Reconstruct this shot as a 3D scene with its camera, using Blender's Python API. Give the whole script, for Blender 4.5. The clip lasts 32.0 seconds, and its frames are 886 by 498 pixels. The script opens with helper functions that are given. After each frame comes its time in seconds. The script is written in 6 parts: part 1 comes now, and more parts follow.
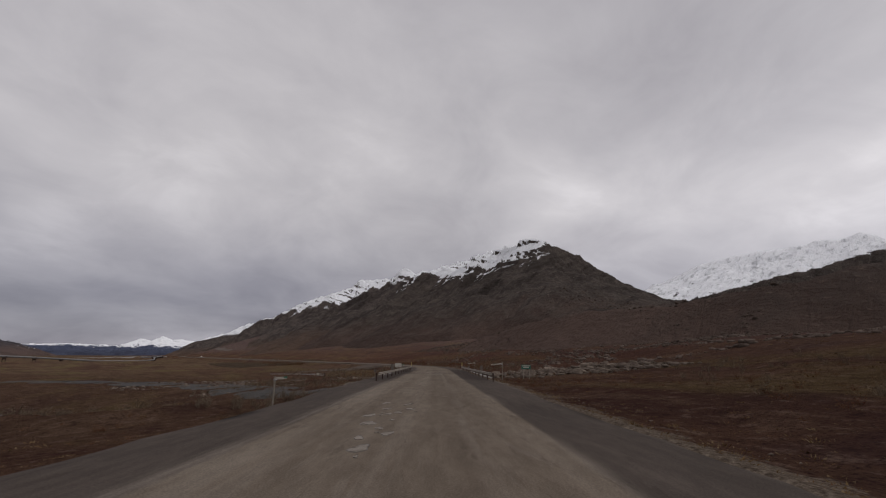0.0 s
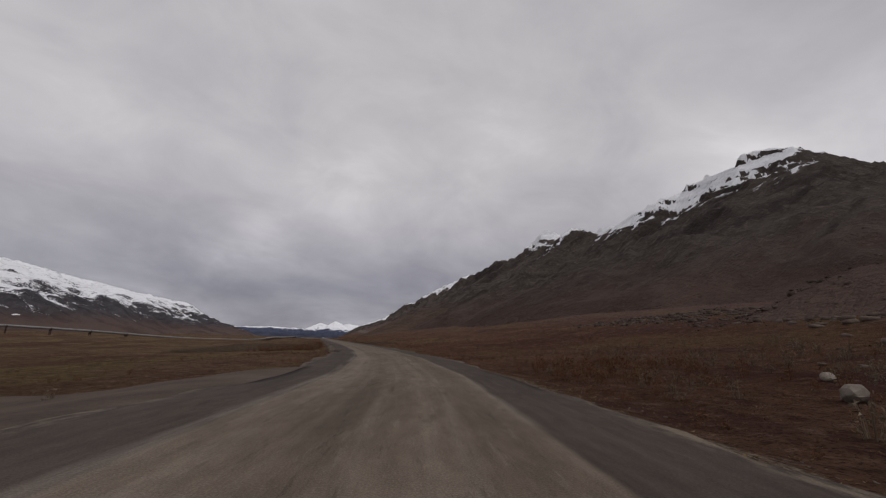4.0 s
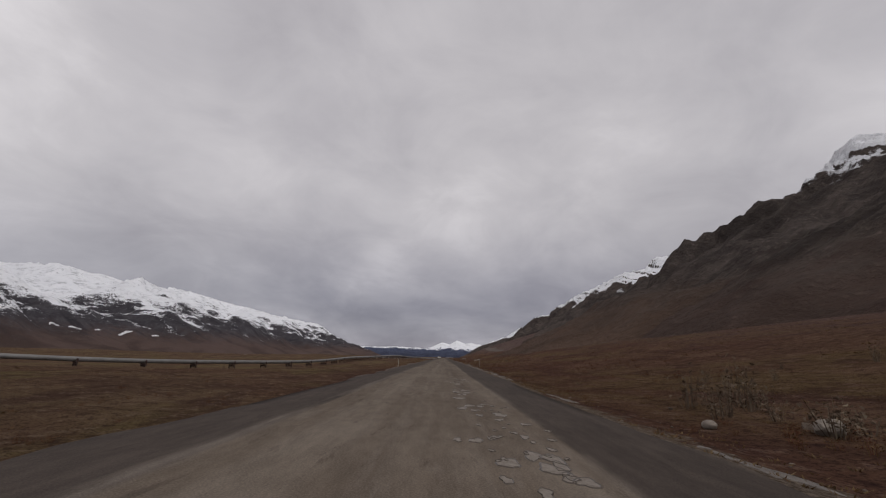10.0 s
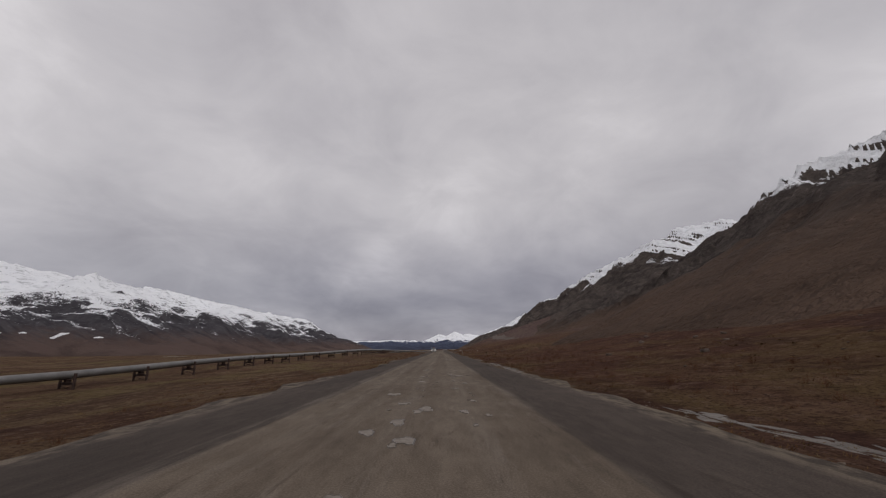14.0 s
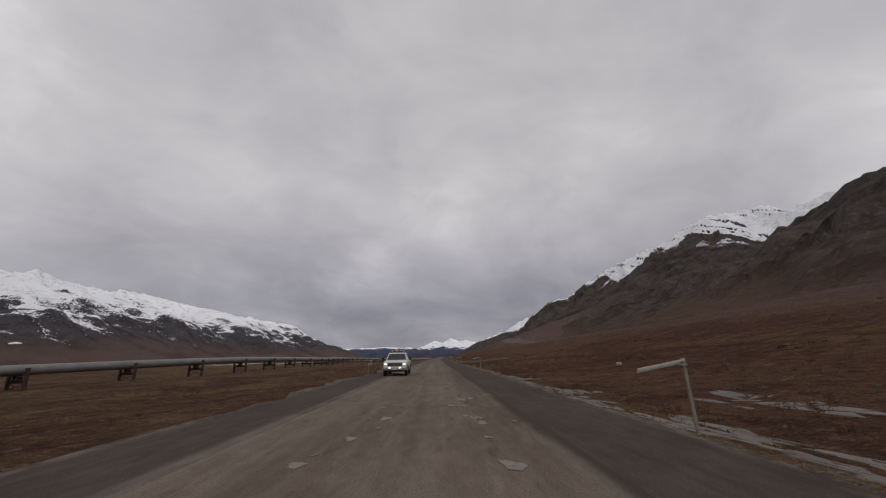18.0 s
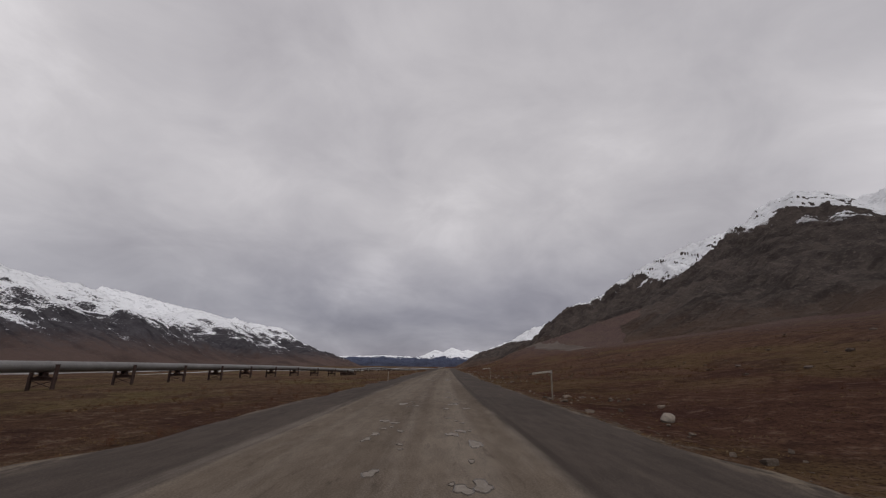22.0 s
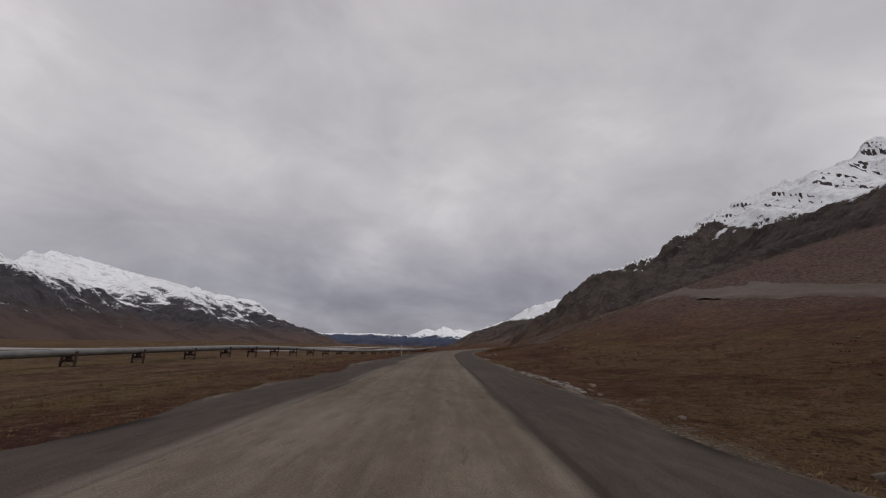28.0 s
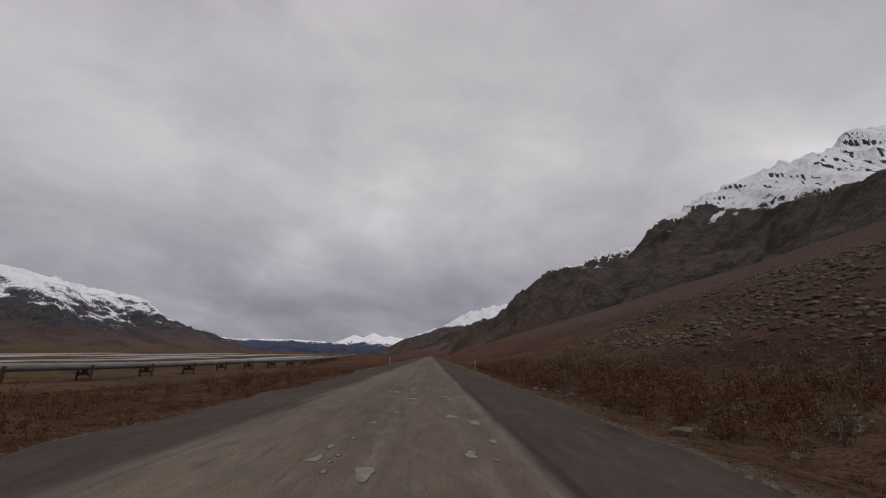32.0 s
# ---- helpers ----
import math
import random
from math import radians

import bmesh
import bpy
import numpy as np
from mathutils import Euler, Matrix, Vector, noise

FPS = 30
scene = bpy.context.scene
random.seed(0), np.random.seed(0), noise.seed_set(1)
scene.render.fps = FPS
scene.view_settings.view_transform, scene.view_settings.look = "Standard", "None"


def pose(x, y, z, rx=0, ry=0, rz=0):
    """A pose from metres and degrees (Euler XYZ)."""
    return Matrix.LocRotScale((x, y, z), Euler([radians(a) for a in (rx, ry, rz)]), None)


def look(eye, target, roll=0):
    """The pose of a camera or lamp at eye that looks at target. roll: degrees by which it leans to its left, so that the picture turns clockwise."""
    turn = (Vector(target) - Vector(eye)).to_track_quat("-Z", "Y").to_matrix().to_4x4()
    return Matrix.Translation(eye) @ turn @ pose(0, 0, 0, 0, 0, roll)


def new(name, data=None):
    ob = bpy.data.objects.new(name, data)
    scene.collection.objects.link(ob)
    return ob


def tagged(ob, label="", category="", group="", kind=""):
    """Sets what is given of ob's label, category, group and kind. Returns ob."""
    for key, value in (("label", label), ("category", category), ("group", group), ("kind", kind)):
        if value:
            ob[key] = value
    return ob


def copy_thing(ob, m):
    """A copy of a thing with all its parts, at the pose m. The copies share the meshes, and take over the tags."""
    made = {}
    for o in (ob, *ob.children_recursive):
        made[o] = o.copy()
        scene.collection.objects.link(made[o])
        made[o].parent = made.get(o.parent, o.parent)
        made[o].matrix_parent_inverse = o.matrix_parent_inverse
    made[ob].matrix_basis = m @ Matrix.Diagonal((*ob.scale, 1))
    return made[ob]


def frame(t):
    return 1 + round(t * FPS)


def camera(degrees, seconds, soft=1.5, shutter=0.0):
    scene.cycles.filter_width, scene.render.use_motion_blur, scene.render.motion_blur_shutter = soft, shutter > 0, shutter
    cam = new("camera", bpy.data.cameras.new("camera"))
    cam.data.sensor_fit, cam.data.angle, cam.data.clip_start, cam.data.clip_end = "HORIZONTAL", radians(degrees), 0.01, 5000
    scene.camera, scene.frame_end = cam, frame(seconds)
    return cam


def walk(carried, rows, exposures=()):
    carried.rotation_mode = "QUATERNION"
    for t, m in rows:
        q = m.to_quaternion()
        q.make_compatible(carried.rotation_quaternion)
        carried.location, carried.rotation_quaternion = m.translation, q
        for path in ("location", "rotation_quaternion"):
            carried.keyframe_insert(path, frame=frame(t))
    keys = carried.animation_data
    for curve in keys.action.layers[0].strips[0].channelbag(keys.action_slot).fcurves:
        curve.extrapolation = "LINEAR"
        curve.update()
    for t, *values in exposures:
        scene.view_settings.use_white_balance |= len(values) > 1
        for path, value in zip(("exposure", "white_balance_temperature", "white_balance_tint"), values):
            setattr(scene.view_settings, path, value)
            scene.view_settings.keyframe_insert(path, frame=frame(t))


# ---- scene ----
cam = camera(96.48, 32.0, soft=1.2)
PATH = [
    (0.0, 0.00, 0.00, 3.55, 105.10, -0.18, -37.72),
    (0.5, 11.38, 15.22, 3.29, 104.20, 0.08, -37.47),
    (1.0, 22.74, 30.45, 3.03, 104.25, -0.29, -37.03),
    (1.5, 34.17, 45.62, 2.77, 103.91, -1.49, -38.48),
    (2.0, 45.62, 60.78, 2.52, 103.40, -0.80, -38.20),
    (2.5, 56.60, 76.29, 2.27, 102.87, -1.43, -35.19),
    (3.0, 66.44, 92.54, 2.04, 102.71, -1.51, -29.23),
    (3.5, 74.64, 109.66, 1.85, 102.46, -1.05, -23.26),
    (4.0, 80.99, 127.56, 1.69, 103.05, -1.65, -17.13),
    (4.5, 85.41, 146.03, 1.60, 103.44, -0.76, -10.81),
    (5.0, 88.08, 164.84, 1.55, 103.53, -0.37, -5.83),
    (5.5, 89.45, 183.79, 1.52, 103.67, -0.07, -2.91),
    (6.0, 90.04, 202.78, 1.51, 103.81, 0.12, -1.48),
    (6.5, 90.24, 221.77, 1.50, 104.10, 0.02, -0.95),
    (7.0, 90.26, 240.77, 1.50, 104.20, 0.99, -0.60),
    (7.5, 90.20, 259.77, 1.50, 104.36, -0.04, -0.38),
    (8.0, 90.13, 278.77, 1.50, 104.15, -0.46, -0.60),
    (8.5, 90.09, 297.77, 1.50, 104.43, -0.27, -0.75),
    (9.0, 90.05, 316.77, 1.50, 105.29, 1.25, -0.54),
    (9.5, 89.96, 335.77, 1.50, 105.50, -1.55, -0.44),
    (10.0, 89.85, 354.77, 1.50, 105.26, -1.49, -0.14),
    (10.5, 89.83, 373.77, 1.50, 104.80, -1.30, -1.28),
    (11.0, 89.89, 392.77, 1.50, 104.33, -0.57, -0.73),
    (11.5, 90.00, 411.77, 1.50, 104.29, -0.13, -1.35),
    (12.0, 90.09, 430.77, 1.50, 103.69, -0.61, -1.03),
    (12.5, 90.13, 449.77, 1.50, 102.51, -0.07, -0.48),
    (13.0, 90.15, 468.77, 1.50, 103.32, -0.26, -1.02),
    (13.5, 90.20, 487.77, 1.50, 103.70, 0.54, -1.00),
    (14.0, 90.22, 506.77, 1.50, 104.18, 0.71, -0.53),
    (14.5, 90.26, 525.77, 1.50, 104.95, 1.80, -1.04),
    (15.0, 90.34, 544.77, 1.50, 104.90, 1.44, -1.11),
    (15.5, 90.48, 563.77, 1.50, 104.86, 1.07, -1.19),
    (16.0, 90.63, 582.77, 1.50, 104.81, 0.71, -1.26),
    (16.5, 90.79, 601.77, 1.50, 104.77, 0.35, -1.33),
    (17.0, 90.88, 620.77, 1.50, 104.37, 0.39, -0.79),
    (17.5, 90.90, 639.77, 1.50, 104.40, 0.63, -0.58),
    (18.0, 90.93, 658.77, 1.50, 105.17, 0.83, -1.10),
    (18.5, 90.97, 677.77, 1.50, 106.04, 1.02, -0.74),
    (19.0, 91.00, 696.77, 1.50, 106.74, -0.06, -0.86),
    (19.5, 91.03, 715.77, 1.50, 105.85, 0.38, -0.93),
    (20.0, 91.06, 734.77, 1.50, 105.89, -0.42, -0.65),
    (20.5, 91.14, 753.77, 1.50, 105.79, 0.95, -1.17),
    (21.0, 91.24, 772.77, 1.50, 105.42, -0.88, -1.41),
    (21.5, 91.28, 791.77, 1.50, 105.51, 0.49, -0.14),
    (22.0, 91.31, 810.77, 1.50, 106.51, -0.50, -1.06),
    (22.5, 91.51, 829.77, 1.50, 106.10, 0.06, -1.86),
    (23.0, 91.88, 848.77, 1.50, 106.00, -0.09, -1.92),
    (23.5, 92.36, 867.76, 1.50, 105.62, -0.69, -2.53),
    (24.0, 92.93, 886.75, 1.50, 105.51, -1.23, -2.55),
    (24.5, 93.56, 905.74, 1.50, 105.29, 0.43, -2.73),
    (25.0, 94.17, 924.73, 1.50, 104.79, -0.72, -2.69),
    (25.5, 94.71, 943.72, 1.50, 103.88, -0.01, -2.00),
    (26.0, 95.18, 962.72, 1.50, 103.87, 0.10, -2.13),
    (26.5, 95.66, 981.71, 1.50, 103.85, 0.21, -2.25),
    (27.0, 96.17, 1000.70, 1.50, 103.83, 0.32, -2.37),
    (27.5, 96.71, 1019.70, 1.50, 103.82, 0.43, -2.49),
    (28.0, 97.29, 1038.69, 1.50, 103.76, -1.42, -2.27),
    (28.5, 97.93, 1057.68, 1.50, 103.18, -1.12, -3.23),
    (29.0, 98.66, 1076.66, 1.50, 104.86, -0.95, -2.56),
    (29.5, 99.60, 1095.64, 1.50, 105.35, -0.11, -4.09),
    (30.0, 100.98, 1114.59, 1.50, 106.47, -1.46, -5.67),
    (30.5, 102.92, 1133.49, 1.50, 106.20, -2.19, -7.61),
    (31.0, 105.42, 1152.32, 1.50, 105.82, -0.39, -9.28),
    (31.5, 108.40, 1171.09, 1.50, 105.41, -2.61, -10.29),
    (32.0, 111.79, 1189.78, 1.50, 105.13, -1.74, -12.06),
]
walk(cam, [(t, pose(x, y, z, rx, ry, rz)) for t, x, y, z, rx, ry, rz in PATH])

# ---- world, sun, exposure ----
scene.view_settings.exposure = 0.0
sun_dir = Vector((0.35, -0.5, 0.8)).normalized()


def node(tree, kind, inputs=None, **props):
    n = tree.nodes.new(kind)
    for key, value in props.items():
        if key == "operation":
            n.operation = value
        elif key == "blend":
            n.blend_type = value
        elif key == "data":
            n.data_type = value
        elif key == "attr":
            n.attribute_name = value
    for key, value in (inputs or {}).items():
        if isinstance(value, bpy.types.NodeSocket):
            tree.links.new(value, n.inputs[key])
        else:
            n.inputs[key].default_value = value
    return n


def math_node(tree, op, a, b=0.0, clamp=False):
    n = node(tree, "ShaderNodeMath", {0: a, 1: b}, operation=op)
    n.use_clamp = clamp
    return n.outputs[0]


def mix_node(tree, fac, a, b, blend="MIX"):
    n = tree.nodes.new("ShaderNodeMix")
    n.data_type, n.blend_type = "RGBA", blend
    for sock, value in ((n.inputs[0], fac), (n.inputs[6], a), (n.inputs[7], b)):
        if isinstance(value, bpy.types.NodeSocket):
            tree.links.new(value, sock)
        elif isinstance(value, tuple):
            sock.default_value = (*value[:3], 1)
        else:
            sock.default_value = value
    return n.outputs[2]


def ramp_node(tree, fac, stops, smooth=False):
    n = tree.nodes.new("ShaderNodeValToRGB")
    tree.links.new(fac, n.inputs[0])
    el = n.color_ramp.elements
    while len(el) < len(stops):
        el.new(0.5)
    for e, (p, c) in zip(el, stops):
        e.position = p
        e.color = (*c, 1) if isinstance(c, tuple) else (c, c, c, 1)
    if smooth:
        n.color_ramp.interpolation = "EASE"
    return n.outputs[0]


def noise_node(tree, vec, scale, detail=4.0, rough=0.55, distort=0.0):
    n = node(tree, "ShaderNodeTexNoise", {"Vector": vec, "Scale": scale, "Detail": detail, "Roughness": rough, "Distortion": distort})
    return n.outputs["Fac"]


def range_node(tree, value, a, b, c=0.0, d=1.0):
    n = tree.nodes.new("ShaderNodeMapRange")
    n.interpolation_type = "SMOOTHSTEP"
    tree.links.new(value, n.inputs[0])
    for i, v in zip((1, 2, 3, 4), (a, b, c, d)):
        n.inputs[i].default_value = v
    return n.outputs[0]


world = bpy.data.worlds.new("overcast_sky")
scene.world = world
world.use_nodes = True
wt = world.node_tree
wt.nodes.clear()
coord = wt.nodes.new("ShaderNodeTexCoord").outputs["Generated"]
sep = node(wt, "ShaderNodeSeparateXYZ", {0: coord})
up = math_node(wt, "MAXIMUM", sep.outputs[2], 0.0)
deck = math_node(wt, "ADD", up, 0.34)
flat = node(wt, "ShaderNodeCombineXYZ", {0: math_node(wt, "DIVIDE", sep.outputs[0], deck), 1: math_node(wt, "DIVIDE", sep.outputs[1], deck), 2: 0.0}).outputs[0]
billow = noise_node(wt, flat, 1.05, 5.0, 0.50, 0.35)
wisps = noise_node(wt, flat, 3.1, 6.0, 0.60, 0.5)
bank = noise_node(wt, flat, 0.5, 3.0, 0.5, 0.2)
cover = math_node(wt, "ADD", math_node(wt, "MULTIPLY", billow, 0.50), math_node(wt, "ADD", math_node(wt, "MULTIPLY", wisps, 0.22), math_node(wt, "MULTIPLY", bank, 0.28)))
cloud = ramp_node(wt, cover, [(0.36, (0.385, 0.365, 0.388)), (0.45, (0.475, 0.454, 0.474)), (0.53, (0.565, 0.54, 0.556)), (0.63, (0.745, 0.715, 0.73))])
low = range_node(wt, sep.outputs[2], 0.02, 0.34, 0.0, 1.0)
cloud = mix_node(wt, low, mix_node(wt, 1.0, cloud, (0.60, 0.605, 0.66), "MULTIPLY"), cloud)
sky = wt.nodes.new("ShaderNodeTexSky")
sky.sky_type, sky.sun_disc = "NISHITA", False
sky.sun_elevation, sky.sun_rotation = math.asin(sun_dir.z), math.atan2(sun_dir.x, sun_dir.y)
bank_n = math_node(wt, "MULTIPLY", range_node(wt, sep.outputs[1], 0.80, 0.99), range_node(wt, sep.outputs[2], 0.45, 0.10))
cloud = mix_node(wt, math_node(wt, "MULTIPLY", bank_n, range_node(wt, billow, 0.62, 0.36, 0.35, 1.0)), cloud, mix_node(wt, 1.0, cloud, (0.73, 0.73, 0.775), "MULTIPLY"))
pale_e = math_node(wt, "MULTIPLY", range_node(wt, sep.outputs[0], 0.55, 0.92), range_node(wt, sep.outputs[2], 0.62, 0.2))
cloud = mix_node(wt, pale_e, cloud, mix_node(wt, 1.0, cloud, (1.26, 1.26, 1.26), "MULTIPLY"))
glow = node(wt, "ShaderNodeVectorMath", {0: coord, 1: (-0.38, 0.68, 0.63)}, operation="DOT_PRODUCT").outputs["Value"]
cloud = mix_node(wt, range_node(wt, glow, 0.88, 0.99), cloud, mix_node(wt, 1.0, cloud, (1.05, 1.05, 1.05), "MULTIPLY"))
veil = mix_node(wt, 1.0, sky.outputs[0], (0.1, 0.1, 0.1), "MULTIPLY")
cloud = mix_node(wt, 0.94, veil, cloud)
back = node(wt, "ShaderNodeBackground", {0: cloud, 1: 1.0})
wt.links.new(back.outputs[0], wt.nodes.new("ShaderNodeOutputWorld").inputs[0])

sun = new("sun", bpy.data.lights.new("sun", "SUN"))
sun.data.energy, sun.data.angle, sun.data.color = 1.0, radians(40), (1.0, 0.97, 0.93)
sun.matrix_world = look((0, 0, 900), Vector((0, 0, 900)) - sun_dir)


# ---- materials ----
def material(name):
    m = bpy.data.materials.new(name)
    m.use_nodes = True
    t = m.node_tree
    return m, t, t.nodes["Principled BSDF"]


def finish(t, bsdf, colour, rough=0.8, metal=0.0, bump=None, strength=0.4, dist=0.02, shine=0.25):
    for key, value in (("Base Color", colour), ("Roughness", rough), ("Metallic", metal)):
        if isinstance(value, bpy.types.NodeSocket):
            t.links.new(value, bsdf.inputs[key])
        elif isinstance(value, tuple):
            bsdf.inputs[key].default_value = (*value, 1)
        else:
            bsdf.inputs[key].default_value = value
    bsdf.inputs["Specular IOR Level"].default_value = shine
    if bump is not None:
        b = node(t, "ShaderNodeBump", {"Height": bump, "Strength": strength, "Distance": dist})
        t.links.new(b.outputs[0], bsdf.inputs["Normal"])


def place_of(t):
    return t.nodes.new("ShaderNodeNewGeometry").outputs["Position"]


def scaled(t, vec, s):
    n = node(t, "ShaderNodeVectorMath", {0: vec, 1: s}, operation="MULTIPLY")
    return n.outputs[0]


def speckled(name, dark, light, scale=8.0, rough=0.8, metal=0.0, fine=60.0, bump=0.3, dist=0.01, shine=0.25):
    """A worn surface: two scales of variation and a fine relief, in metres."""
    m, t, b = material(name)
    pos = t.nodes.new("ShaderNodeTexCoord").outputs["Object"]
    big, small = noise_node(t, pos, scale, 5.0, 0.6), noise_node(t, pos, fine, 3.0, 0.6)
    f = math_node(t, "ADD", math_node(t, "MULTIPLY", big, 0.65), math_node(t, "MULTIPLY", small, 0.35))
    col = ramp_node(t, f, [(0.33, dark), (0.67, light)])
    finish(t, b, col, rough, metal, small, bump, dist, shine)
    return m


def road_material():
    """Gravel carriageway: long wheel tracks, pale dust, washboard and grit. UV is metres across and along."""
    m, t, b = material("packed_gravel")
    uv = t.nodes.new("ShaderNodeUVMap").outputs[0]
    sp = node(t, "ShaderNodeSeparateXYZ", {0: uv})
    across = sp.outputs[0]
    warp = noise_node(t, scaled(t, uv, (0.02, 0.018, 1)), 1.0, 2.0)
    across = math_node(t, "ADD", across, math_node(t, "MULTIPLY", math_node(t, "SUBTRACT", warp, 0.5), 0.45))
    streak_uv = node(t, "ShaderNodeCombineXYZ", {0: across, 1: math_node(t, "MULTIPLY", sp.outputs[1], 0.012), 2: 0.0}).outputs[0]
    streak = noise_node(t, streak_uv, 0.75, 3.0, 0.5)
    fine_uv = node(t, "ShaderNodeCombineXYZ", {0: across, 1: math_node(t, "MULTIPLY", sp.outputs[1], 0.05), 2: 0.0}).outputs[0]
    fine_streak = noise_node(t, fine_uv, 3.4, 6.0, 0.68)
    blotch = noise_node(t, scaled(t, uv, (0.35, 0.12, 1)), 1.0, 5.0, 0.6)
    grit = noise_node(t, uv, 34.0, 5.0, 0.75)
    grit2 = noise_node(t, scaled(t, uv, (1.0, 0.3, 1)), 3.0, 8.0, 0.72)
    # the worn lane's right edge draws in towards the north
    rim = math_node(t, "SUBTRACT", across, range_node(t, sp.outputs[1], 420.0, 1080.0, 2.35, 1.55))
    worn = math_node(t, "MULTIPLY", range_node(t, rim, -0.09, 0.09, 1.0, 0.0), range_node(t, across, -3.66, -3.52))
    base = math_node(t, "ADD", math_node(t, "MULTIPLY", streak, 0.5), math_node(t, "ADD", math_node(t, "MULTIPLY", fine_streak, 0.12), math_node(t, "MULTIPLY", blotch, 0.38)))
    way = ramp_node(t, base, [(0.36, (0.086, 0.067, 0.052)), (0.46, (0.114, 0.090, 0.070)), (0.54, (0.137, 0.110, 0.087)), (0.66, (0.178, 0.148, 0.121))])
    edge = ramp_node(t, math_node(t, "ADD", math_node(t, "MULTIPLY", blotch, 0.6), math_node(t, "MULTIPLY", fine_streak, 0.4)), [(0.34, (0.046, 0.037, 0.032)), (0.66, (0.078, 0.062, 0.053))])
    # the bridge's deck stays damp and dark along its sides
    damp = math_node(t, "MULTIPLY", range_node(t, sp.outputs[1], 33.0, 39.0), range_node(t, sp.outputs[1], 80.0, 71.0))
    edge = mix_node(t, math_node(t, "MULTIPLY", damp, range_node(t, blotch, 0.30, 0.55, 0.4, 1.0)), edge, mix_node(t, 1.0, edge, (0.62, 0.58, 0.58), "MULTIPLY"))
    col = mix_node(t, worn, edge, way)
    # wheel tracks: two pale polished pairs with loose dark gravel between
    for lane, wide, strength in ((0.75, 0.34, 0.28), (-0.85, 0.40, 0.30), (-2.7, 0.40, 0.26), (-1.8, 0.30, 0.12)):
        track = range_node(t, math_node(t, "ABSOLUTE", math_node(t, "SUBTRACT", across, lane)), 0.0, wide, 1.0, 0.0)
        track = math_node(t, "MULTIPLY", track, math_node(t, "MULTIPLY", range_node(t, fine_streak, 0.34, 0.6), strength))
        col = mix_node(t, track, col, (0.186, 0.156, 0.131))
    berm = math_node(t, "MULTIPLY", range_node(t, math_node(t, "ABSOLUTE", math_node(t, "ADD", across, 3.75)), 0.0, 0.36, 1.0, 0.0), range_node(t, math_node(t, "ADD", math_node(t, "MULTIPLY", blotch, 0.5), math_node(t, "MULTIPLY", fine_streak, 0.5)), 0.38, 0.58))
    berm2 = math_node(t, "MULTIPLY", range_node(t, math_node(t, "ABSOLUTE", rim), 0.0, 0.28, 1.0, 0.0), range_node(t, blotch, 0.42, 0.6))
    col = mix_node(t, math_node(t, "MULTIPLY", berm, 0.5), col, (0.205, 0.174, 0.148))
    col = mix_node(t, math_node(t, "MULTIPLY", berm2, 0.4), col, (0.186, 0.158, 0.133))
    # loose grit thrown up against the worn lane's edge, with a dark furrow beyond it
    furrow = math_node(t, "MULTIPLY", range_node(t, math_node(t, "ABSOLUTE", math_node(t, "SUBTRACT", rim, 0.24)), 0.05, 0.15, 1.0, 0.0), range_node(t, math_node(t, "ADD", math_node(t, "MULTIPLY", grit2, 0.5), math_node(t, "MULTIPLY", blotch, 0.5)), 0.42, 0.56))
    col = mix_node(t, math_node(t, "MULTIPLY", furrow, range_node(t, sp.outputs[1], 620.0, 780.0, 0.12, 0.65)), col, (0.030, 0.023, 0.019))
    # dried crust and crumbled patches
    crust = range_node(t, noise_node(t, scaled(t, uv, (2.0, 0.30, 1)), 1.0, 6.0, 0.7, 0.5), 0.56, 0.64)
    col = mix_node(t, math_node(t, "MULTIPLY", math_node(t, "MULTIPLY", crust, worn), 0.2), col, (0.211, 0.178, 0.154))
    scab = range_node(t, noise_node(t, scaled(t, uv, (2.6, 0.42, 1)), 1.0, 6.0, 0.75, 0.3), 0.57, 0.66)
    col = mix_node(t, math_node(t, "MULTIPLY", scab, 0.35), col, (0.034, 0.026, 0.021))
    # dry grass litter and washed sand along both edges
    litter = math_node(t, "MULTIPLY", range_node(t, math_node(t, "ABSOLUTE", math_node(t, "ADD", sp.outputs[0], 0.65)), 5.25, 5.8), range_node(t, grit2, 0.42, 0.58))
    col = mix_node(t, math_node(t, "MULTIPLY", litter, 0.7), col, (0.175, 0.142, 0.108))
    speck = range_node(t, grit, 0.35, 0.7)
    grain = math_node(t, "ADD", math_node(t, "MULTIPLY", speck, 0.5), math_node(t, "ADD", math_node(t, "MULTIPLY", range_node(t, grit2, 0.36, 0.64), 0.22), 0.62))
    col = mix_node(t, 1.0, col, node(t, "ShaderNodeCombineXYZ", {0: grain, 1: grain, 2: grain}).outputs[0], "MULTIPLY")
    h = math_node(t, "ADD", math_node(t, "MULTIPLY", grit, 0.5), math_node(t, "ADD", math_node(t, "MULTIPLY", grit2, 1.0), math_node(t, "MULTIPLY", scab, -0.5)))
    finish(t, b, col, 0.9, 0.0, h, 0.35, 0.02, 0.06)
    return m


